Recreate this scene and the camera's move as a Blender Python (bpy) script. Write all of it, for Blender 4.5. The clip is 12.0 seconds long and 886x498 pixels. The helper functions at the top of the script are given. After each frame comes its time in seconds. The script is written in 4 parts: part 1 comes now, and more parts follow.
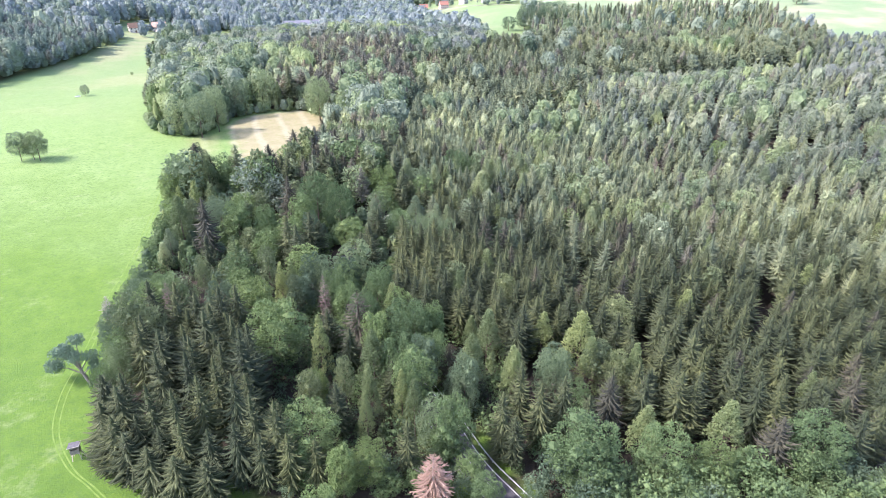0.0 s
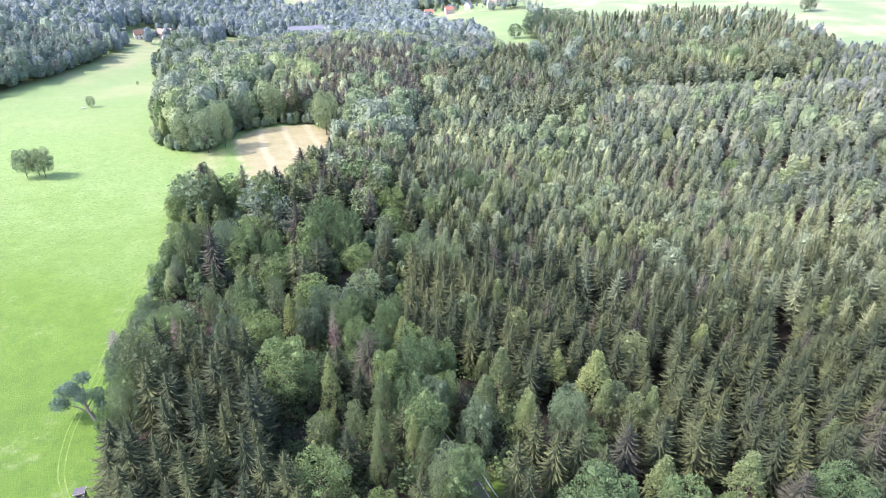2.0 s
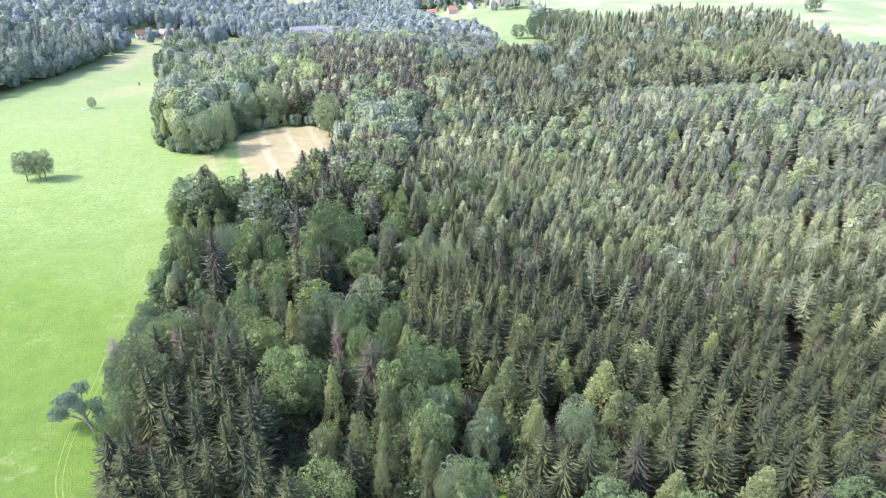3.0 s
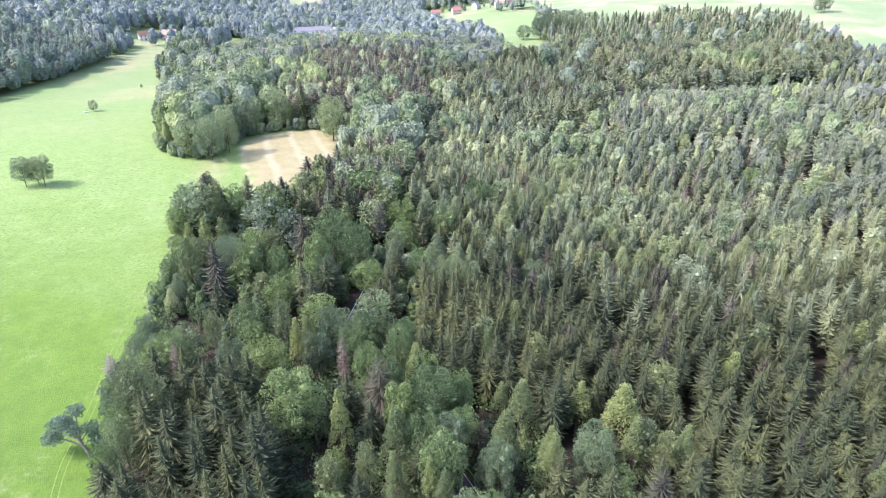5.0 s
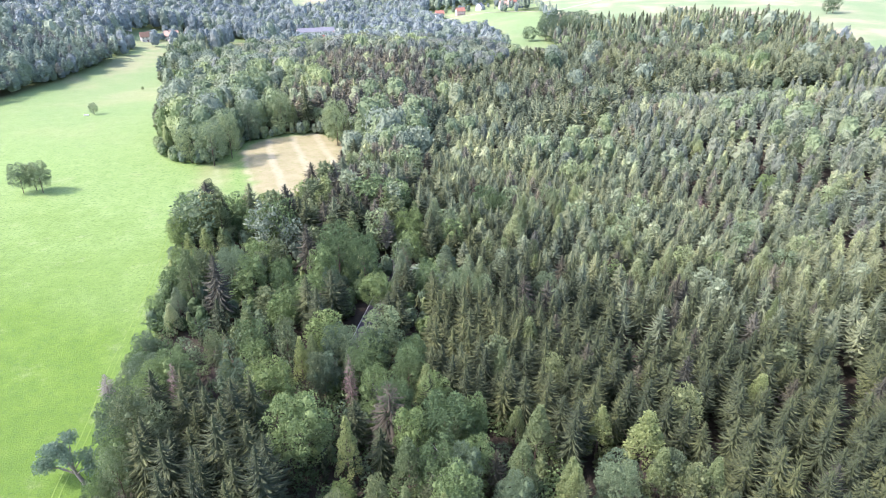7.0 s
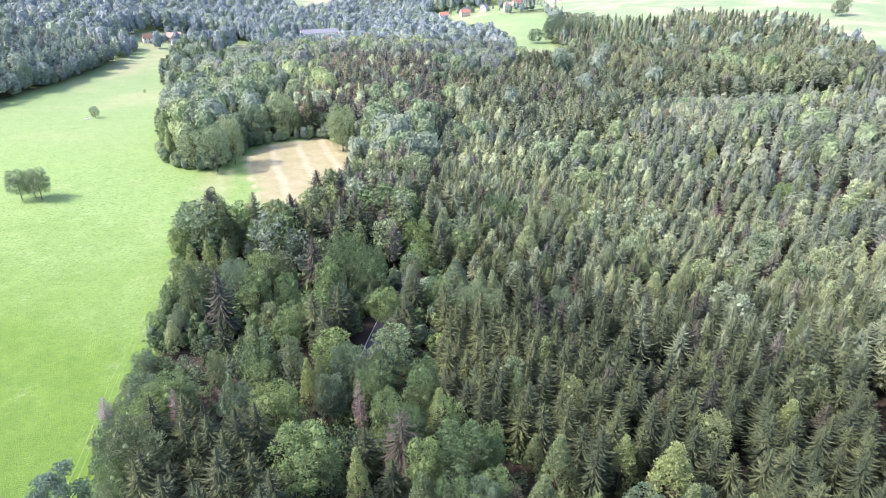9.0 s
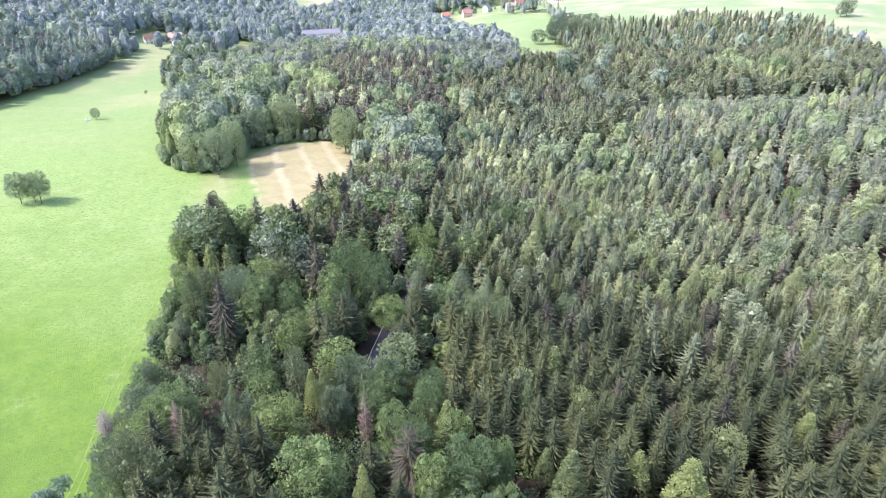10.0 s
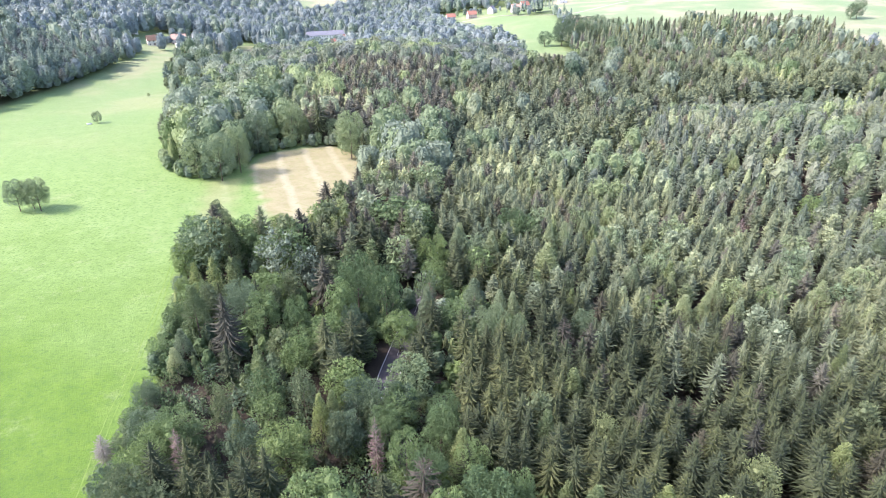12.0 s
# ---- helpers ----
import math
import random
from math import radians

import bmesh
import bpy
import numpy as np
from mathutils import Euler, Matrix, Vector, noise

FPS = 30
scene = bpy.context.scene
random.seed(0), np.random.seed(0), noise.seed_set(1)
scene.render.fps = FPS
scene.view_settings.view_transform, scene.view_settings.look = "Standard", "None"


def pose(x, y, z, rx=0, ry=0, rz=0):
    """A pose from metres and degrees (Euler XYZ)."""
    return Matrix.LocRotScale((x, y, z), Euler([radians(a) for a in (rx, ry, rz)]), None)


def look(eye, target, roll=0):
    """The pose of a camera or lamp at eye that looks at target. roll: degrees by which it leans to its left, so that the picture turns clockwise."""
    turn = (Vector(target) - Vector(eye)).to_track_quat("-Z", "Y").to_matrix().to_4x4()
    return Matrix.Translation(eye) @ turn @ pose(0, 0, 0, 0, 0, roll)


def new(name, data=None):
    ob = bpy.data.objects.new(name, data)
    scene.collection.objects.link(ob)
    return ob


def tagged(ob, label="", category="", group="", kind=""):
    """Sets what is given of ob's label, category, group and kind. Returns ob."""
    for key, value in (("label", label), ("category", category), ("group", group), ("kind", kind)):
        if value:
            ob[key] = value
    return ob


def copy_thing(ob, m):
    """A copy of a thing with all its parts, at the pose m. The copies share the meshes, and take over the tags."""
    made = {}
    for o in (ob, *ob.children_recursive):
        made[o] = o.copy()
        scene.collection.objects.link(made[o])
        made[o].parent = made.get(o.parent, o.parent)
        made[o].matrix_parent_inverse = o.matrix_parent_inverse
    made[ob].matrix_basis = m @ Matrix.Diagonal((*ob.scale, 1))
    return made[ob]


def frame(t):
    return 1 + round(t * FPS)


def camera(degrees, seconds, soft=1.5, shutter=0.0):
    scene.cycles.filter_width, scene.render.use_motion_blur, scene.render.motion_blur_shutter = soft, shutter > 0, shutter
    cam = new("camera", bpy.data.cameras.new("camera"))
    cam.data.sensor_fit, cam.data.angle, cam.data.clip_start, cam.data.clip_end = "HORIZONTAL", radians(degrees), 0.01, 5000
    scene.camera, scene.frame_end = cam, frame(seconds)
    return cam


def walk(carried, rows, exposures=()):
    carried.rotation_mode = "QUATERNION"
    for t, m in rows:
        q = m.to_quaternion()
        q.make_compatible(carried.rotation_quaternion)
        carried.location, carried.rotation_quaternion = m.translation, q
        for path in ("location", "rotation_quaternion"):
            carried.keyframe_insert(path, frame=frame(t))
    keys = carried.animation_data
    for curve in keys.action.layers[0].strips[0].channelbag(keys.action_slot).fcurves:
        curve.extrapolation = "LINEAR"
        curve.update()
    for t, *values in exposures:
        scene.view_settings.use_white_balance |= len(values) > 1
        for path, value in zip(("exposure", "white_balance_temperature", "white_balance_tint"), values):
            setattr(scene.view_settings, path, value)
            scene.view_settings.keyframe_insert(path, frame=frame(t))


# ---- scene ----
cam = camera(70.0, 12.0, soft=0.5)
EYE, TILT, LEAN, TURN = 92.0, -27.0, 0.0, 0.0
ROWS = [
    (0.0, 0.00, 0.00, 0.00, -0.00, 0.00, 0.00),
    (0.5, -0.57, 0.50, 2.36, 0.07, -0.01, -0.06),
    (1.0, -1.12, 1.00, 4.63, 0.13, -0.00, -0.11),
    (1.5, -1.59, 1.64, 6.75, 0.19, 0.03, -0.17),
    (2.0, -2.04, 2.67, 8.16, 0.29, 0.03, -0.21),
    (2.5, -2.42, 4.01, 9.03, 0.37, 0.03, -0.25),
    (3.0, -2.87, 5.46, 9.90, 0.45, 0.00, -0.29),
    (5.0, -4.74, 11.61, 13.46, 0.70, -0.03, -0.39),
    (5.5, -5.27, 13.42, 14.25, 0.75, 0.01, -0.40),
    (6.0, -5.88, 15.25, 15.08, 0.80, 0.01, -0.41),
    (6.5, -6.48, 16.93, 15.98, 0.85, 0.00, -0.42),
    (7.0, -7.11, 18.66, 16.96, 0.89, -0.01, -0.48),
    (9.0, -9.87, 25.17, 20.74, 1.06, 0.02, -0.63),
    (9.5, -10.63, 26.84, 21.64, 1.09, 0.03, -0.67),
    (10.0, -11.45, 28.47, 22.58, 1.13, 0.02, -0.71),
    (10.5, -12.16, 30.12, 23.49, 1.18, 0.03, -0.75),
    (11.0, -12.85, 31.76, 24.31, 1.23, 0.05, -0.78),
    (11.5, -13.55, 33.46, 25.25, 1.28, 0.06, -0.83),
    (12.0, -14.22, 35.04, 26.19, 1.34, 0.06, -0.87),
]
walk(cam, [(t, pose(0, 0, EYE, TILT, LEAN, TURN) @ pose(x, y, z, 90 + pitch, roll, yaw)) for t, x, y, z, yaw, pitch, roll in ROWS],
     [(0.0, 1.96, 6300, 26), (12.0, 1.90, 6420, 25)])

# ---- sky, sun, exposure ----
SUN_ELEVATION, SUN_FROM = 48.0, (-1.0, -0.22)
world = bpy.data.worlds.new("sky")
scene.world = world
world.use_nodes = True
sky = world.node_tree.nodes.new("ShaderNodeTexSky")
sky.sky_type, sky.sun_disc = "NISHITA", False
sky.sun_elevation = radians(SUN_ELEVATION)
sky.sun_rotation = math.atan2(SUN_FROM[0], SUN_FROM[1])
sky.air_density, sky.dust_density = 1.0, 2.0
world.node_tree.links.new(sky.outputs[0], world.node_tree.nodes["Background"].inputs[0])
world.node_tree.nodes["Background"].inputs[1].default_value = 0.15
sun = new("sun", bpy.data.lights.new("sun", "SUN"))
sun.data.energy, sun.data.angle, sun.data.color = 2.0, radians(2.0), (1.0, 0.96, 0.90)
flat = Vector((SUN_FROM[0], SUN_FROM[1], 0)).normalized() * math.cos(radians(SUN_ELEVATION))
sun.matrix_world = look((flat.x, flat.y, math.sin(radians(SUN_ELEVATION))), (0, 0, 0))

# ---- materials ----
def base_material(name, rough=0.7):
    m = bpy.data.materials.new(name)
    m.use_nodes = True
    nt = m.node_tree
    b = nt.nodes["Principled BSDF"]
    b.inputs["Roughness"].default_value = rough
    b.inputs["Specular IOR Level"].default_value = 0.4
    return m, nt, b


def node(nt, kind, **values):
    n = nt.nodes.new(kind)
    for key, value in values.items():
        n.inputs[key].default_value = value
    return n


def ramp_node(nt, fac, stops):
    r = nt.nodes.new("ShaderNodeValToRGB")
    els = r.color_ramp.elements
    while len(els) < len(stops):
        els.new(0.5)
    for e, (at, c) in zip(els, stops):
        e.position, e.color = at, (*c, 1)
    nt.links.new(fac, r.inputs[0])
    return r.outputs[0]


def noise_node(nt, scale, detail=4, where=None, rough=0.55):
    n = node(nt, "ShaderNodeTexNoise", Scale=scale, Detail=detail, Roughness=rough)
    if where is None:
        where = nt.nodes.new("ShaderNodeNewGeometry").outputs["Position"]
    nt.links.new(where, n.inputs["Vector"])
    return n.outputs["Fac"]


def mix_color(nt, fac, a, b, blend="MIX"):
    n = nt.nodes.new("ShaderNodeMix")
    n.data_type, n.blend_type = "RGBA", blend
    for value, socket in ((fac, n.inputs[0]), (a, n.inputs[6]), (b, n.inputs[7])):
        if isinstance(value, (int, float)):
            socket.default_value = value
        elif isinstance(value, tuple):
            socket.default_value = (*value, 1)
        else:
            nt.links.new(value, socket)
    return n.outputs[2]


def bump_to(nt, b, height, strength, distance):
    n = node(nt, "ShaderNodeBump", Strength=strength, Distance=distance)
    nt.links.new(height, n.inputs["Height"])
    nt.links.new(n.outputs[0], b.inputs["Normal"])


def foliage(name, dark, mid, light, translucent=0.25, rough=0.68, joined=False, haze_sheen=0.05, relief=0.0):
    """Leaves or needles: every spray its own shade, every tree its own tone."""
    m, nt, b = base_material(name, rough)
    b.inputs["Specular IOR Level"].default_value = 0.22
    geo = nt.nodes.new("ShaderNodeNewGeometry")
    col = ramp_node(nt, geo.outputs["Random Per Island"], [(0.0, tuple(0.8 * a + 0.2 * c for a, c in zip(dark, mid))), (0.55, mid), (1.0, tuple(0.8 * a + 0.2 * c for a, c in zip(light, mid)))])
    if joined:
        at = nt.nodes.new("ShaderNodeAttribute")
        at.attribute_name = "tone"
        tone = at.outputs["Fac"]
    else:
        tone = nt.nodes.new("ShaderNodeObjectInfo").outputs["Random"]
    shade = ramp_node(nt, tone, [(0.0, (0.62, 0.68, 0.72)), (0.5, (1.0, 1.0, 1.0)), (1.0, (1.32, 1.24, 1.08))])
    col = mix_color(nt, 1.0, col, shade, "MULTIPLY")
    nt.links.new(col, b.inputs["Base Color"])
    # Bluish sheen stands in for haze over the leaves, stronger on far copies.
    b.inputs["Sheen Weight"].default_value = haze_sheen
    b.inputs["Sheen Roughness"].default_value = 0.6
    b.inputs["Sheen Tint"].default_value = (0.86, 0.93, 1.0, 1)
    if relief:
        bump_to(nt, b, noise_node(nt, 1.3, 3, None, 0.7), relief, 0.8)
    tr = nt.nodes.new("ShaderNodeBsdfTranslucent")
    nt.links.new(col, tr.inputs[0])
    mix = node(nt, "ShaderNodeMixShader", Fac=translucent)
    nt.links.new(b.outputs[0], mix.inputs[1])
    nt.links.new(tr.outputs[0], mix.inputs[2])
    nt.links.new(mix.outputs[0], nt.nodes["Material Output"].inputs[0])
    return m


PALETTE = {
    "spruce": ((0.038, 0.052, 0.023), (0.063, 0.082, 0.036), (0.097, 0.118, 0.053)),
    "brown_spruce": ((0.045, 0.046, 0.031), (0.066, 0.067, 0.044), (0.092, 0.092, 0.062)),
    "broadleaf": ((0.100, 0.156, 0.060), (0.133, 0.203, 0.083), (0.173, 0.255, 0.109)),
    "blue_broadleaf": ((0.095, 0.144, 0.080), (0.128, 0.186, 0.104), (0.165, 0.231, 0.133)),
    "larch": ((0.135, 0.184, 0.075), (0.182, 0.238, 0.102), (0.232, 0.288, 0.130)),
    "pine": ((0.103, 0.139, 0.070), (0.143, 0.186, 0.092), (0.188, 0.233, 0.116)),
    "lime": ((0.120, 0.179, 0.058), (0.163, 0.231, 0.077), (0.210, 0.279, 0.104)),
    "dead": ((0.180, 0.126, 0.106), (0.270, 0.194, 0.167), (0.342, 0.261, 0.230)),
    "willow": ((0.138, 0.208, 0.143), (0.181, 0.267, 0.189), (0.231, 0.326, 0.241)),
    "bare_spruce": ((0.058, 0.054, 0.038), (0.088, 0.080, 0.056), (0.130, 0.118, 0.084)),
    "pale_larch": ((0.175, 0.230, 0.120), (0.225, 0.285, 0.155), (0.275, 0.335, 0.190)),
    "grey_dead": ((0.150, 0.135, 0.130), (0.230, 0.210, 0.200), (0.320, 0.295, 0.280)),
}
# Broadleaf lightened like the haze-paled stands, for trees out in meadow and fields.
PALETTE["pale_broadleaf"] = ((0.130, 0.186, 0.102), (0.175, 0.241, 0.136), (0.222, 0.295, 0.170))
HAZE_PALETTE = {  # leaf colours paled and blued to paint in haze on the slopes beyond
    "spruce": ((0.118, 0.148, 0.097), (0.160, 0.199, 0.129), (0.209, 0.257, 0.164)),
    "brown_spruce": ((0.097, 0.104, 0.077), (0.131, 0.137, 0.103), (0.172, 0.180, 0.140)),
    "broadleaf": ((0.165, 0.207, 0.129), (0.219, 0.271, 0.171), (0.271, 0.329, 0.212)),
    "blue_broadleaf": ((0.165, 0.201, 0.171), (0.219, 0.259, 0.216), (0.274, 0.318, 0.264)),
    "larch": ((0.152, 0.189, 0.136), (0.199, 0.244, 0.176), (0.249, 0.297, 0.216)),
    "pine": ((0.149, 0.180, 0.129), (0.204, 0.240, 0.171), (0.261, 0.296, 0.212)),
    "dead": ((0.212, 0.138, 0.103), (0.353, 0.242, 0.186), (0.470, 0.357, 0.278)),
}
CONIFERS = ("spruce", "brown_spruce")
LEAF = {k: foliage(k + "_foliage", *v, translucent=0.12 if k in CONIFERS else 0.32) for k, v in PALETTE.items()}
STAND = {k: foliage(k + "_stand", *v, translucent=0.12 if k in CONIFERS else 0.32, joined=True) for k, v in PALETTE.items()}
# Lighter, bluer copies of the same leaves: sunlit slope and haze put into colour.
SLOPE_STAND = {k: foliage(k + "_slope_stand", *(tuple(t * (1.0 * a + 0.48 * c) * (0.72 if "broadleaf" in k else 0.8 if k == "larch" else 1.0) for a, c, t in zip(p, q, (1.16, 1.12, 1.14))) for p, q in zip(v, HAZE_PALETTE[k])), translucent=0.2, joined=True, haze_sheen=0.08) for k, v in PALETTE.items() if k in HAZE_PALETTE}
DISTANT_STAND = {k: foliage(k + "_distant_stand", *(tuple(a * t * (0.80 if "broadleaf" in k or k == "larch" else 1.08) for a, t in zip(p, (1.14, 1.22, 1.42))) for p in v), translucent=0.2, joined=True, haze_sheen=0.14, relief=0.3) for k, v in HAZE_PALETTE.items()}
FAR_STAND = {k: foliage(k + "_far_stand", *(tuple(a * (0.82 if "broadleaf" in k or k == "larch" else 1.04) for a in p) for p in v), translucent=0.2, joined=True, haze_sheen=0.14, relief=0.4) for k, v in HAZE_PALETTE.items()}


def bark(name, a, b_):
    m, nt, b = base_material(name, 0.9)
    f = noise_node(nt, 3.0, 6)
    nt.links.new(ramp_node(nt, f, [(0.3, a), (0.7, b_)]), b.inputs["Base Color"])
    bump_to(nt, b, f, 0.6, 0.05)
    return m


BARK = bark("brown_bark", (0.06, 0.045, 0.035), (0.16, 0.12, 0.09))
GREY_BARK = bark("grey_bark", (0.14, 0.12, 0.10), (0.34, 0.31, 0.27))


# ---- ground ----
HILLS = [  # x, y, reach across, reach along, height
    (85, 255, 90, 130, -13),
    (-20, 360, 60, 80, -4),
    (-280, 520, 160, 160, -9),
    (-216, 1000, 270, 320, -42),
    (-72, 475, 60, 75, 8),
    (-760, 820, 330, 330, 62),
    (250, 600, 200, 110, -8),
    (560, 950, 380, 260, 16),
    (270, 330, 100, 120, 5),
    (270, 365, 130, 45, 7),
    (220, 440, 170, 45, -12),
]


def ground_z(x, y):
    z = 0.0 * x
    for cx, cy, rx, ry, h in HILLS:
        z = z + h * np.exp(-((x - cx) / rx) ** 2 - ((y - cy) / ry) ** 2)
    return z + 0.5 * np.sin(x / 31 + 1.3) * np.sin(y / 37)


MEADOW = [(-16, 20), (-24, 74), (-50, 80), (-64, 85), (-73, 96), (-80, 112), (-84, 129), (-91, 153), (-97, 177), (-104, 205), (-112, 235),
          (-112, 246), (-94, 240), (-74, 243), (-62, 272), (-55, 305), (-60, 340), (-80, 361), (-104, 352), (-116, 340), (-117, 318), (-124, 306),
          (-140, 309), (-158, 330), (-177, 378), (-196, 456), (-221, 484), (-247, 545), (-272, 638), (-292, 676), (-316, 676), (-313, 653), (-306, 580),
          (-308, 510), (-311, 464), (-310, 431), (-420, 300), (-420, 20)]
DRY = [(-113, 322), (-108, 345), (-80, 362), (-58, 343), (-53, 310), (-60, 268), (-82, 248), (-97, 290)]
FAR_VILLAGE = [(-50, 990), (40, 1010), (150, 1010), (165, 1110), (-50, 1100)]
SMALL_DRY = [(-222, 585), (-252, 772), (-232, 768), (-188, 585)]
FAR_MEADOW = [(-40, 985), (29, 1012), (104, 952), (100, 765), (83, 742), (80, 690), (88, 640), (80, 570), (46, 545), (44, 660), (-6, 770)]
RIDGE_FIELD = [(118, 1060), (122, 762), (150, 738), (200, 745), (250, 768), (330, 758), (357, 745), (357, 662), (348, 606), (368, 603), (430, 594), (600, 500), (1000, 760), (1300, 1300), (500, 1700), (180, 1400)]
TOP_FIELD = [(-318, 1190), (-260, 1115), (-188, 1210), (-150, 1550), (-360, 1550)]
VILLAGE = [(-210, 700), (-225, 870), (-190, 935), (-120, 900), (-105, 760), (-130, 660)]
HAMLET = [(-346, 668), (-352, 780), (-262, 800), (-268, 690), (-292, 672)]
ROAD = [(40, 38), (26, 61), (11.6, 81), (5.4, 90.4), (-1, 104), (-11, 122), (-23, 141), (-31.5, 158), (-31.2, 170), (-29.6, 182), (-25.5, 213), (-23, 262), (-18, 334), (-5, 420)]
DARK_WOOD = [(-27, 439), (11, 394), (32, 361), (50, 347), (69, 360), (103, 424), (148, 451), (190, 460), (254, 481), (300, 522), (345, 600), (357, 760), (120, 780), (84, 690), (60, 560), (20, 480)]
SPUR_WOOD = [(-190, 450), (-215, 478), (-243, 540), (-272, 640), (-225, 650), (-185, 580), (-165, 490)]
PALE_STAND = [(190, 350), (200, 318), (330, 400), (460, 580), (390, 610), (345, 600), (303, 518), (256, 474)]
# Low growth only, beside the road where it shows.
WORN = [(-128, 318), (-112, 306), (-104, 268), (-108, 250), (-116, 262), (-122, 290)]
OPEN = [(1, 66), (14, 66), (12, 88), (-2, 97)], [(-37, 149), (-25.5, 149), (-25, 186), (-36.5, 185)], [(32, 158), (39, 154), (46, 160), (44, 168), (34, 168)], [(33, 144), (40, 142), (41, 150), (35, 151)], [(188, 453), (256, 472), (254, 478), (190, 458)], [(42, 117), (47, 115), (55, 136), (50, 138)], [(72, 127), (77, 126), (99, 158), (94, 160)], [(56, 113), (62, 112), (66, 121), (59, 122)], [(93, 266), (101, 265), (102, 276), (94, 276)]


def inside(poly, x, y):
    """Whether points lie in a polygon, by crossings."""
    x, y = np.asarray(x, float), np.asarray(y, float)
    hit = np.zeros(x.shape, bool)
    for (x0, y0), (x1, y1) in zip(poly, poly[1:] + poly[:1]):
        if y0 != y1:
            hit ^= ((y0 > y) != (y1 > y)) & (x < (x1 - x0) * (y - y0) / (y1 - y0) + x0)
    return hit


def edge_distance(poly, x, y, closed=True):
    x, y = np.asarray(x, float), np.asarray(y, float)
    best = np.full(x.shape, 1e9)
    for (x0, y0), (x1, y1) in zip(poly, poly[1:] + (poly[:1] if closed else [])):
        dx, dy = x1 - x0, y1 - y0
        t = np.clip(((x - x0) * dx + (y - y0) * dy) / (dx * dx + dy * dy), 0, 1)
        best = np.minimum(best, np.hypot(x - x0 - t * dx, y - y0 - t * dy))
    return best


def soft_mask(poly, x, y, width, grow=0.0):
    d = edge_distance(poly, x, y)
    return np.clip(0.5 + (np.where(inside(poly, x, y), d, -d) + grow) / width, 0, 1)


def smooth_line(points, step=1.5):
    """A Catmull-Rom line through plan points."""
    p = [Vector(v) for v in points]
    p = [2 * p[0] - p[1]] + p + [2 * p[-1] - p[-2]]
    out = []
    for a, b, c, d in zip(p, p[1:], p[2:], p[3:]):
        n = max(2, int((c - b).length / step))
        for i in range(n):
            t = i / n
            out.append(0.5 * (2 * b + (c - a) * t + (2 * a - 5 * b + 4 * c - d) * t * t + (3 * b - a - 3 * c + d) * t ** 3))
    return out + [p[-2]]


ROAD_LINE = smooth_line(ROAD)
ROAD_PLAN = [(v.x, v.y) for v in ROAD_LINE[::4]]


def road_distance(x, y):
    return edge_distance(ROAD_PLAN, x, y, closed=False)


def mesh_from(name, verts, faces, attrs=()):
    """A mesh from numpy arrays: faces all of one size; attrs: name and value by vertex."""
    me = bpy.data.meshes.new(name)
    verts, faces = np.asarray(verts, np.float32), np.asarray(faces, np.int32)
    k = faces.shape[1]
    me.vertices.add(len(verts))
    me.vertices.foreach_set("co", verts.ravel())
    me.loops.add(faces.size)
    me.loops.foreach_set("vertex_index", faces.ravel())
    me.polygons.add(len(faces))
    me.polygons.foreach_set("loop_start", np.arange(0, faces.size, k, dtype=np.int32))
    for key, values in attrs:
        at = me.attributes.new(key, "FLOAT", "POINT")
        at.data.foreach_set("value", np.asarray(values, np.float32))
    me.update(calc_edges=True)
    me.polygons.foreach_set("use_smooth", np.zeros(len(me.polygons), bool))
    return me


def axis_steps(stops):
    """Grid lines with their own step in each stretch."""
    out = []
    for (a, step), (b, _) in zip(stops, stops[1:]):
        out += list(np.arange(a, b, step))
    return np.array(out + [stops[-1][0]], float)


SWATH = -20  # turn of the mown strips in the straw field


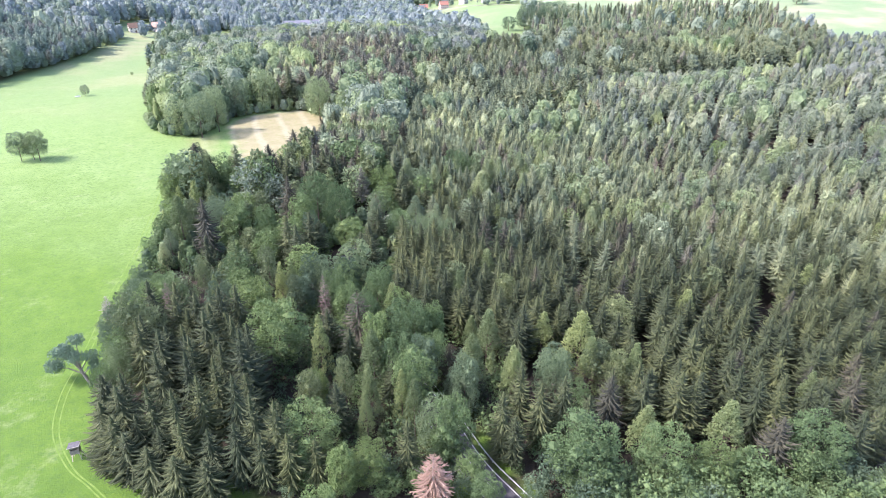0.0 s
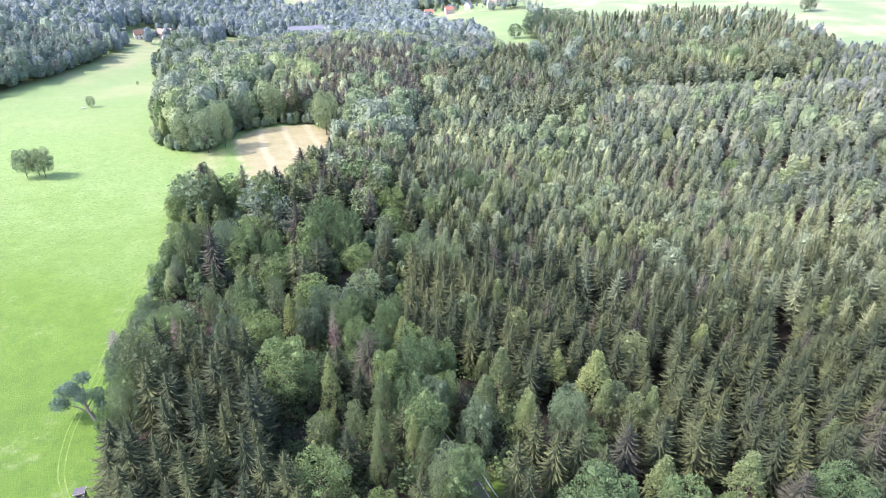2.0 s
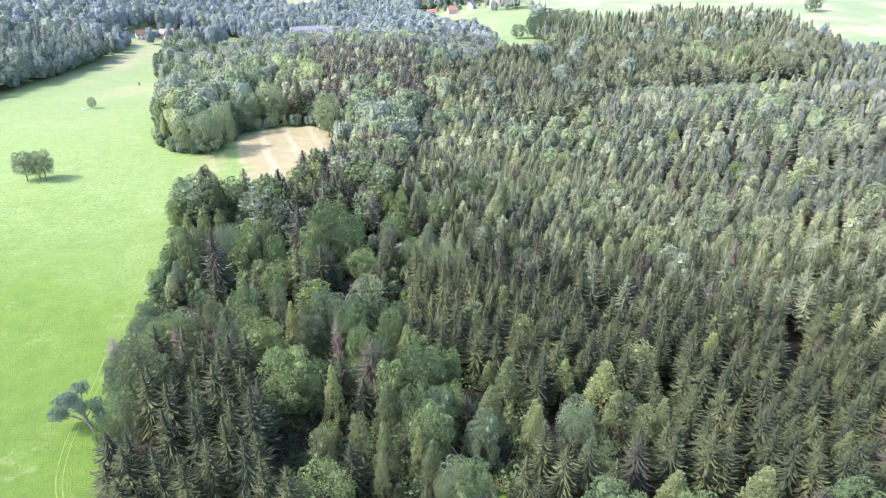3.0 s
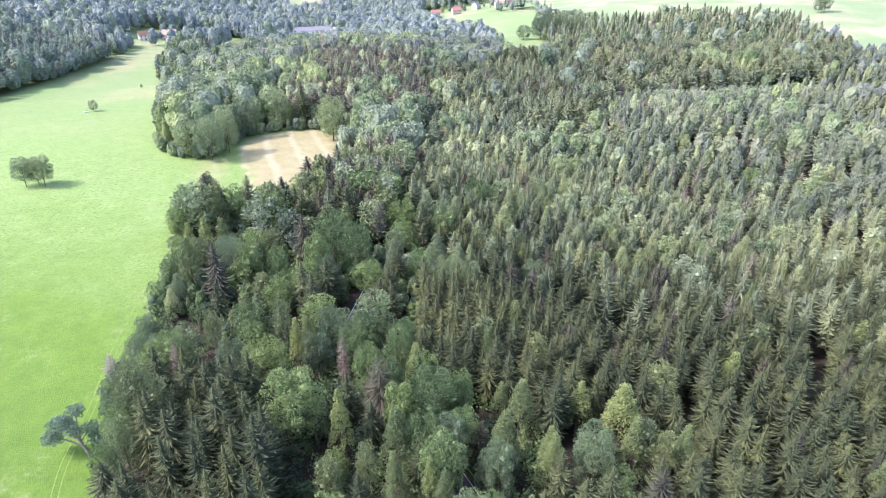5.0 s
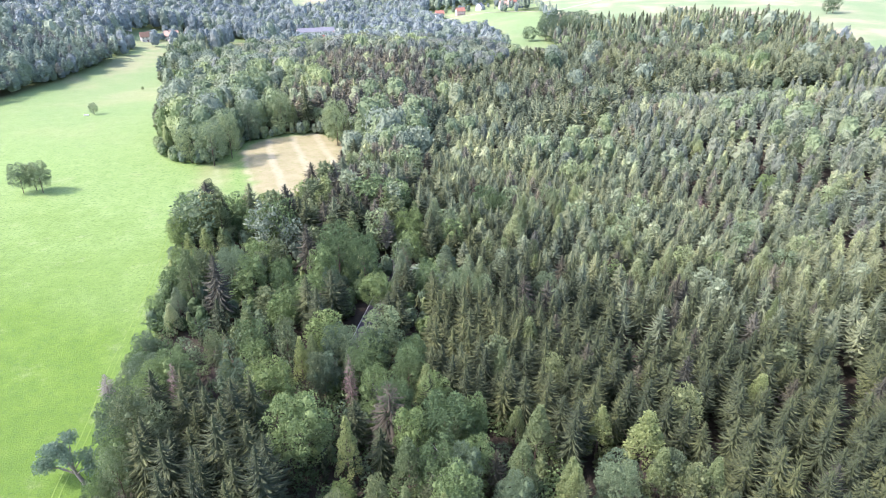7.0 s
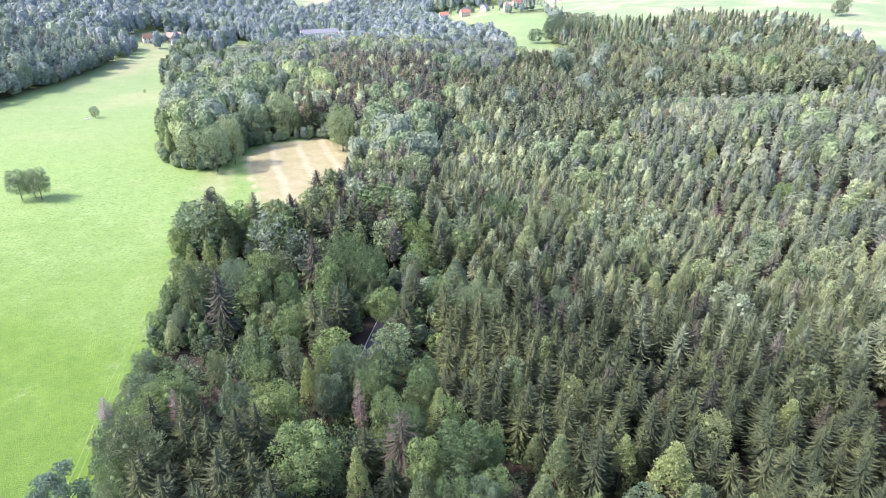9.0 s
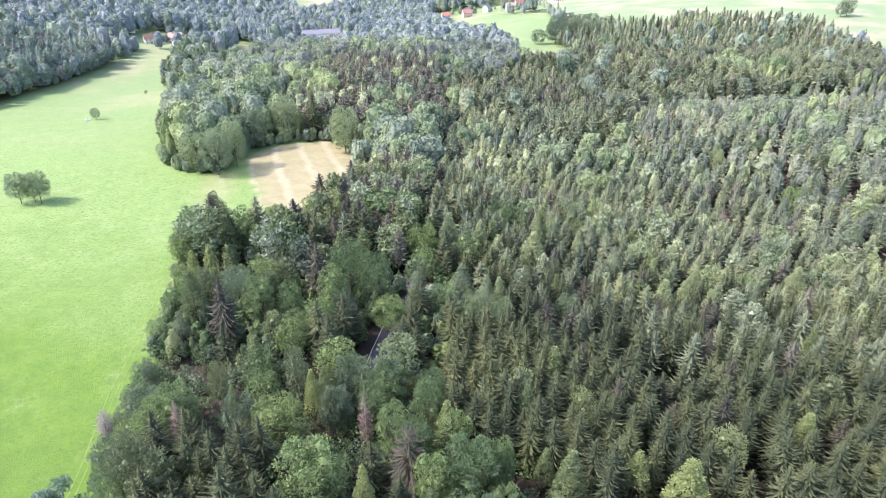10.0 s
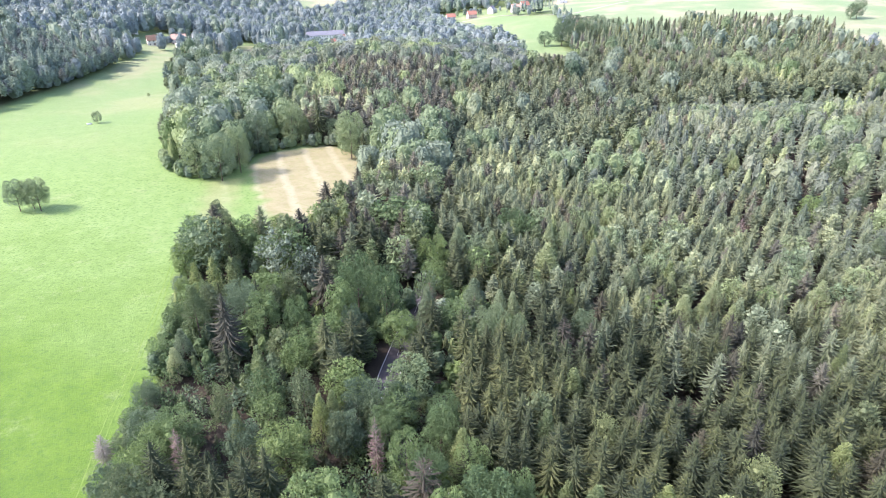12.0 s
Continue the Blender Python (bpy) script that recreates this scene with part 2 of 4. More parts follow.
def meadow_material():
    m, nt, b = base_material("ground_cover", 0.85)
    pos = nt.nodes.new("ShaderNodeNewGeometry").outputs["Position"]
    big, mid, fine = noise_node(nt, 0.018, 5, pos), noise_node(nt, 0.16, 6, pos, 0.65), noise_node(nt, 2.2, 5, pos, 0.7)
    def mask(name):
        at = nt.nodes.new("ShaderNodeAttribute")
        at.attribute_name = name
        return at.outputs["Fac"]
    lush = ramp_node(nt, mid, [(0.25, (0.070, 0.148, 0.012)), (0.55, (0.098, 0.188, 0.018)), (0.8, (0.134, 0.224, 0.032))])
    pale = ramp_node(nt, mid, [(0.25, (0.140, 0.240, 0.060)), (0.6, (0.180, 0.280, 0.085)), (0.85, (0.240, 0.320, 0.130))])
    # Grass shifts from lush to pale with distance, which paints in haze.
    haze_fade = node(nt, "ShaderNodeMath")
    haze_fade.operation = "ADD"
    nt.links.new(big, haze_fade.inputs[0])
    nt.links.new(mask("haze_fade"), haze_fade.inputs[1])
    grass = mix_color(nt, ramp_node(nt, haze_fade.outputs[0], [(0.60, (0, 0, 0)), (1.25, (1, 1, 1))]), lush, pale)
    # tall is the same grass darkened at the near end, as vignetting would.
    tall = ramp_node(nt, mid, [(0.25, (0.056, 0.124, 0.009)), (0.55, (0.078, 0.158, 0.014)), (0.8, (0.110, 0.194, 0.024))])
    grass = mix_color(nt, ramp_node(nt, haze_fade.outputs[0], [(0.20, (1, 1, 1)), (0.55, (0, 0, 0))]), grass, tall)
    weeds = ramp_node(nt, noise_node(nt, 0.07, 7, pos, 0.75), [(0.56, (0, 0, 0)), (0.70, (0.75, 0.75, 0.75))])
    grass = mix_color(nt, weeds, grass, (0.215, 0.280, 0.115))
    tuft = ramp_node(nt, noise_node(nt, 0.85, 5, pos, 0.7), [(0.50, (0, 0, 0)), (0.70, (0.8, 0.8, 0.8))])
    grass = mix_color(nt, tuft, grass, (0.060, 0.130, 0.022))
    grass = mix_color(nt, 0.5, grass, ramp_node(nt, fine, [(0.3, (0.55, 0.6, 0.5)), (0.7, (1.25, 1.2, 1.2))]), "MULTIPLY")
    straw = ramp_node(nt, mid, [(0.2, (0.215, 0.200, 0.098)), (0.55, (0.285, 0.262, 0.145)), (0.85, (0.340, 0.312, 0.190))])
    wave = node(nt, "ShaderNodeTexWave", Scale=0.024, Distortion=1.6, Detail=4.0)
    wave.bands_direction = "X"
    swath = node(nt, "ShaderNodeMapping", Rotation=(0, 0, radians(SWATH)))
    nt.links.new(pos, swath.inputs["Vector"])
    nt.links.new(swath.outputs[0], wave.inputs["Vector"])
    straw = mix_color(nt, ramp_node(nt, wave.outputs["Fac"], [(0.70, (0, 0, 0)), (1.0, (0.4, 0.4, 0.4))]), straw, (0.43, 0.40, 0.29))
    straw = mix_color(nt, ramp_node(nt, noise_node(nt, 0.35, 6, pos, 0.7), [(0.5, (0, 0, 0)), (0.72, (0.8, 0.8, 0.8))]), straw, (0.20, 0.22, 0.08))
    field = ramp_node(nt, big, [(0.40, (0.16, 0.235, 0.11)), (0.52, (0.20, 0.25, 0.13)), (0.62, (0.30, 0.275, 0.18))])
    litter = ramp_node(nt, fine, [(0.25, (0.022, 0.019, 0.013)), (0.6, (0.046, 0.036, 0.024)), (0.85, (0.095, 0.064, 0.039))])
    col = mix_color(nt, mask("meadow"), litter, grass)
    col = mix_color(nt, mask("field"), col, field)
    col = mix_color(nt, mask("dry"), col, straw)
    nt.links.new(col, b.inputs["Base Color"])
    bump_to(nt, b, fine, 0.8, 0.3)
    return m


def build_ground():
    xs = axis_steps([(-4500, 250), (-1500, 60), (-480, 10), (-200, 4), (-120, 1.6), (-40, 4), (200, 10), (500, 60), (1500, 250), (4500, 250)])
    ys = axis_steps([(-4500, 250), (-500, 40), (0, 5), (70, 1.6), (260, 2.5), (380, 5), (720, 10), (1300, 60), (1900, 250), (4500, 250)])
    x, y = np.meshgrid(xs, ys)
    z = ground_z(x, y) - 0.25 * np.clip(1 - road_distance(x, y) / 5, 0, 1)
    n = len(xs)
    i = (np.arange(len(ys) - 1)[:, None] * n + np.arange(n - 1)[None]).ravel()
    wob = 2.2 * np.sin(x * 0.37 + 1.7 * np.sin(y * 0.23)) * np.sin(y * 0.31 + 0.8)
    meadow = np.maximum.reduce([soft_mask(MEADOW, x + wob, y + wob, 4, 5.5), soft_mask(FAR_MEADOW, x, y, 6, 6), soft_mask(VILLAGE, x, y, 8), soft_mask(HAMLET, x, y, 8), soft_mask(FAR_VILLAGE, x, y, 8), ((y < 20) & (x < -4)) * 1.0,
                                np.clip((np.hypot(x, y - 500) - 1300) / 200, 0, 1)])
    # Far forest floor lightened with grass colour, to lift dark gaps as haze does.
    hazed_floor = 0.55 * np.clip((y - 380) / 160, 0, 1)
    verge = np.clip(1 - np.abs(road_distance(x, y) - 5) / 2.5, 0, 1) * (y < 140)
    # Grass mask along y: paled far off for haze, darkened nearest the camera.
    me = mesh_from("ground", np.stack([x, y, z], -1).reshape(-1, 3), np.stack([i, i + 1, i + n + 1, i + n], 1),
                   [("meadow", np.maximum.reduce([meadow, verge, hazed_floor]).ravel()), ("haze_fade", np.clip((y - 130) / 240, -0.3, 0.75).ravel()), ("dry", np.maximum(np.maximum(soft_mask(DRY, x + wob, y + wob, 4), soft_mask(SMALL_DRY, x, y, 5)), 0.42 * soft_mask(WORN, x + wob, y + wob, 6)).ravel()),
                    # Besides the real fields, this mask greys the meadow with distance for haze.
                    ("field", np.maximum.reduce([soft_mask(RIDGE_FIELD, x, y, 6), soft_mask(TOP_FIELD, x, y, 6), meadow * np.clip((y - 300) / 450, 0, 0.55)]).ravel())])
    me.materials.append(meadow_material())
    me.polygons.foreach_set("use_smooth", np.ones(len(me.polygons), bool))
    return tagged(new("ground", me), "rolling ground of bright green meadow, straw field and forest floor", "ground", kind="structure")


build_ground()


# ---- trees: templates of triangles, one unit high where not said ----
def spruce_form(rng, levels, per, segs=2, twigs=0, spread=0.19, full=0.55, low=0.12, droop=0.3, broad=0.15, ragged=0.62):
    """A conifer's boughs in whorls: each one a ridged spray that sags and lifts its tip, with side twigs."""
    v, f = [], []
    for i in range(levels):
        u = (i + 0.5) / levels
        for j in range(per):
            z0 = low + (0.975 - low) * (u + rng.uniform(-0.5, 0.5) / levels)
            env = min(1.0, (1.01 - z0) / full)
            reach = spread * (env ** 0.85 + 0.06) * rng.uniform(ragged, 1.12) * (1.0 if z0 > 0.3 else 0.8)
            az = 2 * math.pi * (j + rng.uniform(-0.4, 0.4)) / per + i * 2.4
            ca, sa = math.cos(az), math.sin(az)
            rise = 0.40 - (0.42 + 0.6 * droop) * env + rng.uniform(-0.15, 0.15)
            def at(s, side=0.0, drop=0.0):
                r = reach * s
                zz = z0 + reach * (rise * s - 0.45 * droop * s * s + 0.75 * max(0.0, s - 0.62) ** 1.2 - drop)
                return (r * ca - side * reach * sa, r * sa + side * reach * ca, zz)
            k = len(v)
            stops = [0.06] + [0.06 + 0.94 * (q + 1) / segs for q in range(segs)]
            v.extend(at(s) for s in stops)
            wing = {-1: [], 1: []}
            for s in ([0.66] if segs == 1 else stops[1:-1]):
                wide = broad * (0.55 + 0.9 * math.sin(math.pi * min(1.0, s + 0.05))) * rng.uniform(0.8, 1.2)
                for sign in (-1, 1):
                    wing[sign].append(len(v))
                    v.append(at(s + rng.uniform(-0.05, 0.09), sign * wide * rng.uniform(0.7, 1.3), wide * rng.uniform(0.35, 0.9)))
            for sign in (-1, 1):
                line = wing[sign]
                tris = [(k, k + 1, line[0])]
                for q in range(1, segs):
                    tris.append((k + q, k + q + 1, line[q - 1]))
                    if q < len(line):
                        tris.append((k + q + 1, line[q], line[q - 1]))
                f.extend(t if sign > 0 else t[::-1] for t in tris)
            for q in range(twigs):
                s, sign = rng.uniform(0.3, 0.85), 1 if q % 2 else -1
                n = len(v)
                out = rng.uniform(0.07, 0.17) * (1.15 - 0.6 * s)
                v.extend((at(s - 0.05), at(s + 0.09), at(s + 0.16, sign * out, out * rng.uniform(0.1, 0.7))))
                f.append((n, n + 1, n + 2) if sign > 0 else (n + 1, n, n + 2))
    v.extend(((-0.006, 0, 0.93), (0.006, 0.004, 0.93), (0, 0, 1.0)))
    f.append((len(v) - 3, len(v) - 2, len(v) - 1))
    return np.array(v), np.array(f)


def skirt_form(rng, tiers, points, spread=0.17, low=0.15, shrink=1.0, full=0.6):
    """Tiers of jagged skirts, branch tips out and low."""
    v, f = [], []
    for i in range(tiers):
        top = low + (1 - low) * (i + 1.35) / (tiers + 0.35)
        foot = low + (1 - low) * (i - 0.15) / tiers
        k = len(v)
        v.append((0, 0, min(top, 1.0)))
        turn = rng.uniform(0, 6)
        for j in range(2 * points):
            a = turn + math.pi * (j + rng.uniform(-0.3, 0.3)) / points
            r = shrink * spread * min(1.0, (1.03 - foot) / full) ** 0.85 * (rng.uniform(0.9, 1.2) if j % 2 else rng.uniform(0.6, 0.8))
            v.append((r * math.cos(a), r * math.sin(a), foot + (-0.3 if j % 2 else 0.25) * (1 - low) / tiers * rng.uniform(0.6, 1.2)))
        f.extend((k, k + 1 + j, k + 1 + (j + 1) % (2 * points)) for j in range(2 * points))
    return np.array(v), np.array(f)


def both(a, b):
    return np.concatenate([a[0], b[0]]), np.concatenate([a[1], b[1] + len(a[0])])


def crown_form(rng, lobes, leaves, size, base=0.25, wide=0.27, cone=0.0, upright=0.2, inner=True, solid=0.62, wild=0.26):
    """A leafy crown: bent leaf sprays over the skins of many lobes. cone: 0 a round crown, 1 a pointed one."""
    v, f = [], []
    mid, half = (1 + base) / 2, (1 - base) / 2
    made = []
    for i in range(lobes):
        u = (i + 0.5) / lobes
        zz = base + (1 - base) * (0.10 + 0.82 * u)
        t = (zz - mid) / half
        env_round, env_cone = math.sqrt(max(0.05, 1 - t * t)), 1.02 - 0.5 * (t + 1)
        env = wide * ((1 - cone) * env_round + cone * env_cone)
        r = wide * rng.uniform(0.8, 1.25) * min(0.42, 1.55 / math.sqrt(lobes)) * (1 - 0.35 * cone * u)
        a = i * 2.4 + rng.uniform(-0.4, 0.4)
        d = max(0.0, env - 0.75 * r) * rng.uniform(0.75, 1.0)
        zz = min(zz, 1 - 0.8 * r)
        made.append((d * math.cos(a), d * math.sin(a), zz, r))
    made.append((0, 0, mid + 0.1 * half, wide * 0.55))
    area = sum(m[3] ** 2 for m in made)
    for cx, cy, cz, r in made:
        for _ in range(max(2, int(leaves * r * r / area))):
            while True:
                n = Vector((rng.gauss(0, 1), rng.gauss(0, 1), rng.gauss(0.25, 1)))
                if n.length > 0.1:
                    break
            n.normalize()
            p = Vector((cx, cy, cz)) + n * r * rng.uniform(0.82, 1.1) * Vector((1, 1, 0.9)).z
            way = (n * 0.8 + Vector((rng.gauss(0, wild), rng.gauss(0, wild), rng.gauss(upright, wild)))).normalized()
            side = way.cross(n + Vector((rng.gauss(0, 0.5), rng.gauss(0, 0.5), rng.gauss(0, 0.5)))).normalized()
            over = side.cross(way)
            s = size * rng.uniform(0.6, 1.4)
            k = len(v)
            v.extend(tuple(q) for q in (p - way * s * 0.4, p + side * s * rng.uniform(0.22, 0.36) - over * s * 0.12, p + way * s * rng.uniform(0.5, 0.8), p - side * s * rng.uniform(0.22, 0.36) - over * s * 0.12))
            f.extend(((k, k + 1, k + 2), (k, k + 2, k + 3)))
        if inner and (solid > 0.7 or rng.random() < 12 / (lobes + 1)):
            k, q = len(v), r * solid
            ring = [(cx + q * math.cos(a * 1.2566), cy + q * math.sin(a * 1.2566), cz + rng.uniform(-0.2, 0.2) * q) for a in range(5)]
            v.extend(ring + [(cx, cy, cz + q), (cx, cy, cz - q)])
            for a in range(5):
                f.extend(((k + a, k + (a + 1) % 5, k + 5), (k + (a + 1) % 5, k + a, k + 6)))
    return np.array(v), np.array(f)


def dome_form(rng, rings, around, base=0.1, wide=0.3, cone=0.0, rough=0.12, tufts=0, leaf=0.05):
    """A far crown: one lumpy dome of clumps, with leafy tufts on its skin."""
    v, f = [], []
    seed = rng.uniform(0, 90)
    def at(u, a, jitter):
        t = 2 * u - 1
        env = (1 - cone) * math.sqrt(max(0.0, 1 - t * t)) + cone * min(1.0, 1.05 * (1 - u) + 0.02)
        p = Vector((math.cos(a) * 2.2, math.sin(a) * 2.2, u * 3.2 + seed))
        lump = 0.92 + 0.45 * noise.noise(p) + 0.30 * noise.noise(p * 2.3) + rng.uniform(-jitter, jitter)
        r = wide * env * lump
        return (r * math.cos(a), r * math.sin(a), base + (1 - base) * min(1.0, u * (0.94 + 0.10 * lump)) + rng.uniform(-jitter, jitter) * 0.12)
    for i in range(rings):
        u = 0.06 + 0.92 * i / (rings - 1)
        for j in range(around):
            x, y, z = at(u, 2 * math.pi * (j + 0.5 * (i % 2)) / around, rough)
            v.append((0.84 * x, 0.84 * y, z - 0.05 * (z - base)))
    for i in range(rings - 1):
        for j in range(around):
            a, b = i * around + j, i * around + (j + 1) % around
            c, d = a + around, b + around
            f.extend(((a, b, c), (b, d, c)) if i % 2 == 0 else ((a, b, d), (a, d, c)))
    k = len(v)
    v.append((0, 0, 0.95))
    f.extend((k - around + j, k - around + (j + 1) % around, k) for j in range(around))
    for _ in range(tufts):
        p = Vector(at(rng.uniform(0.08, 0.98), rng.uniform(0, 6.28), 0.0))
        n = (Vector((p.x, p.y, 0.35 * (p.z - 0.45))).normalized() + Vector([rng.gauss(0, 0.45) for _ in range(3)])).normalized()
        side = n.cross(Vector((rng.gauss(0, 1), rng.gauss(0, 1), rng.gauss(0, 1)))).normalized()
        up = n.cross(side)
        s, k = leaf * rng.uniform(0.7, 1.4), len(v)
        p = Vector((p.x, p.y, min(p.z, 0.99))) + n * s * rng.uniform(-0.5, 0.2)
        v.extend(tuple(q) for q in (p - side * s * 0.55 - up * s * 0.35, p + side * s * 0.55 - up * s * 0.3, p + up * s * 0.7))
        f.append((k, k + 1, k + 2))
    return np.array(v), np.array(f)


def trunk_form(rng, height, thick, limbs=0, spread=0.0, sides=7):
    """A tapered trunk with a slight bend, and limbs that reach into the crown."""
    v, f = [], []
    def tube(path, radii, n):
        k = len(v)
        for p, r in zip(path, radii):
            v.extend((p[0] + r * math.cos(2 * math.pi * j / n), p[1] + r * math.sin(2 * math.pi * j / n), p[2]) for j in range(n))
        for i in range(len(path) - 1):
            for j in range(n):
                a, b = k + i * n + j, k + i * n + (j + 1) % n
                f.extend(((a, b, b + n), (a, b + n, a + n)))
    lean = rng.uniform(-0.01, 0.01)
    path = [(lean * math.sin(3 * s), lean * math.cos(2 * s), height * s) for s in (-0.02, 0.02, 0.3, 0.65, 1.0)]
    tube(path, [thick * 1.35, thick, thick * 0.85, thick * 0.55, thick * 0.12], sides)
    for i in range(limbs):
        a, z0 = i * 2.4, height * rng.uniform(0.35, 0.75)
        r = spread * rng.uniform(0.6, 0.95)
        tube([(0, 0, z0), (0.5 * r * math.cos(a), 0.5 * r * math.sin(a), z0 + 0.35 * r), (r * math.cos(a), r * math.sin(a), z0 + 0.9 * r)],
             [thick * 0.45, thick * 0.3, thick * 0.08], 5)
    return np.array(v), np.array(f)


rng = random.Random(11)
NEAR = {
    "spruce": [both(spruce_form(rng, 24, 10, 2, 4, sp, fu, droop=d, broad=0.052), skirt_form(rng, 12, 6, sp, shrink=0.45, full=fu)) for sp, fu, d in ((0.240, 0.47, 0.25), (0.225, 0.44, 0.40), (0.250, 0.52, 0.20), (0.235, 0.46, 0.50))],
    "broadleaf": [crown_form(rng, n, 6800, 0.020, b, w, wild=0.45, solid=0.6) for n, b, w in ((40, 0.14, 0.30), (52, 0.08, 0.31), (34, 0.20, 0.29))],
    "larch": [crown_form(rng, 60, 4200, 0.017, b, 0.21, cone=0.9, upright=0.3, wild=0.6, solid=0.5) for b in (0.18, 0.10, 0.22)],
    "pine": [crown_form(rng, n, 3000, 0.020, b, w, cone=0.35, upright=0.7, solid=0.5) for n, b, w in ((26, 0.36, 0.22), (22, 0.45, 0.22))],
    "dead": [spruce_form(rng, 24, 11, 2, 5, 0.15, 0.40, low=0.20, droop=0.4, broad=0.03)],
    "bare_spruce": [spruce_form(rng, 20, 7, 3, 5, 0.20, 0.50, low=0.22, droop=0.75, broad=0.035)],
}
INNER = {
    "spruce": [both(spruce_form(rng, 18, 9, 2, 3, sp, fu, low=0.30, droop=d, broad=0.065), skirt_form(rng, 9, 6, sp, low=0.2, shrink=0.45, full=fu)) for sp, fu, d in ((0.235, 0.46, 0.25), (0.220, 0.43, 0.40), (0.245, 0.48, 0.30))],
    "broadleaf": [crown_form(rng, 36, 2300, 0.032, 0.2, w, wild=0.4, solid=0.55) for w in (0.29, 0.31)],
    "larch": [crown_form(rng, 36, 1700, 0.026, 0.18, w, cone=0.9, upright=0.3, wild=0.6, solid=0.5) for w in (0.19, 0.21)],
    "pine": [crown_form(rng, 18, 1200, 0.032, 0.4, 0.22, cone=0.35, upright=0.7, solid=0.5)],
    "dead": [spruce_form(rng, 13, 6, 2, 0, 0.15, 0.55, droop=0.5, broad=0.10)],
}
MIDDLE = {
    "spruce": [both(spruce_form(rng, 15, 9, 2, 0, sp, fu, low=0.40, droop=0.2, broad=0.10), skirt_form(rng, 8, 6, sp, low=0.3, shrink=0.45, full=fu)) for sp, fu in ((0.205, 0.38), (0.220, 0.44), (0.195, 0.36))],
    "broadleaf": [crown_form(rng, 30, 1000, 0.042, 0.2, w, wild=0.45, solid=0.55) for w in (0.29, 0.31)],
    "larch": [crown_form(rng, 22, 800, 0.034, 0.22, w, cone=0.85, upright=0.3, wild=0.6, solid=0.55) for w in (0.20, 0.22)],
    "pine": [crown_form(rng, 16, 520, 0.048, 0.38, 0.21, cone=0.4, upright=0.7, wild=0.5, solid=0.55)],
    "dead": [spruce_form(rng, 11, 6, 1, 0, 0.15, 0.55, broad=0.12)],
}
FAR = {
    "spruce": [both(spruce_form(rng, 10, 8, 1, 0, sp, fu, low=0.50, droop=0.2, broad=0.15), skirt_form(rng, 7, 5, sp, low=0.4, shrink=0.55, full=fu)) for sp, fu in ((0.200, 0.36), (0.225, 0.42), (0.210, 0.38), (0.190, 0.34))],
    "broadleaf": [dome_form(rng, 8, 10, 0.05, w, 0.1, 0.16, 560, 0.044) for w in (0.29, 0.32, 0.30, 0.27)],
    "larch": [dome_form(rng, 7, 8, 0.15, w, 0.7, 0.18, 270, 0.040) for w in (0.20, 0.22)],
    "pine": [dome_form(rng, 7, 8, 0.35, 0.21, 0.35, 0.18, 230, 0.044)],
    "dead": [spruce_form(rng, 9, 5, 1, 0, 0.14, 0.5, broad=0.14)],
}
BUSH = {
    "broadleaf": [crown_form(rng, 12, 220, 0.075, 0.0, w, solid=0.35, wild=0.6) for w in (0.42, 0.36)],
    "spruce": [spruce_form(rng, 11, 6, 2, 0, 0.24, 0.8, low=0.04)],
    "larch": [crown_form(rng, 14, 360, 0.075, 0.05, 0.26, cone=0.8, solid=0.45, wild=0.6)],
}
FARTHEST = {
    "spruce": [both(skirt_form(rng, 4, 4, sp, low=0.5, full=0.40, shrink=0.7), spruce_form(rng, 4, 5, 1, 0, sp, 0.42, low=0.5, broad=0.26)) for sp in (0.17, 0.20)],
    "broadleaf": [dome_form(rng, 6, 8, 0.05, w, 0.1, 0.18, 150, 0.072) for w in (0.28, 0.32, 0.30)],
    "larch": [dome_form(rng, 6, 8, 0.2, 0.21, 0.7, 0.18, 40, 0.07)],
    "pine": [dome_form(rng, 6, 8, 0.35, 0.22, 0.3, 0.18, 40, 0.07)],
    "dead": [skirt_form(rng, 4, 4, 0.12)],
}
WIDTH = {"spruce": 0.43, "broadleaf": 0.62, "larch": 0.41, "pine": 0.45, "dead": 0.28, "bare_spruce": 0.38}
FORM = {"brown_spruce": "spruce", "pale_broadleaf": "broadleaf", "blue_broadleaf": "broadleaf", "lime": "broadleaf", "grey_dead": "dead", "pale_larch": "larch"}


def form_of(kind):
    return FORM.get(kind, kind)


def growth(rs, x, y):
    """Which leaf tint a place takes: 0 near wood, 1 lightened as the sunlit slope beyond, 2 paled for haze in the far
    stands, 3 haziest, the woods across the valley.
    """
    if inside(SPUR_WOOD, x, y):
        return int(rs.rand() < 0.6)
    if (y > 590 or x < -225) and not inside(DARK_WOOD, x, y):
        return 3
    # young is the chance of the sunlit-slope tint, far that of the hazed one.
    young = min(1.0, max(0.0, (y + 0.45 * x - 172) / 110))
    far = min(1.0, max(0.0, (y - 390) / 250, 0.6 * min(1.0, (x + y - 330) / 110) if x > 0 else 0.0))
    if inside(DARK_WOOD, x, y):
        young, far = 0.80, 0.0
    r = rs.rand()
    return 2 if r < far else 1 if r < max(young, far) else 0


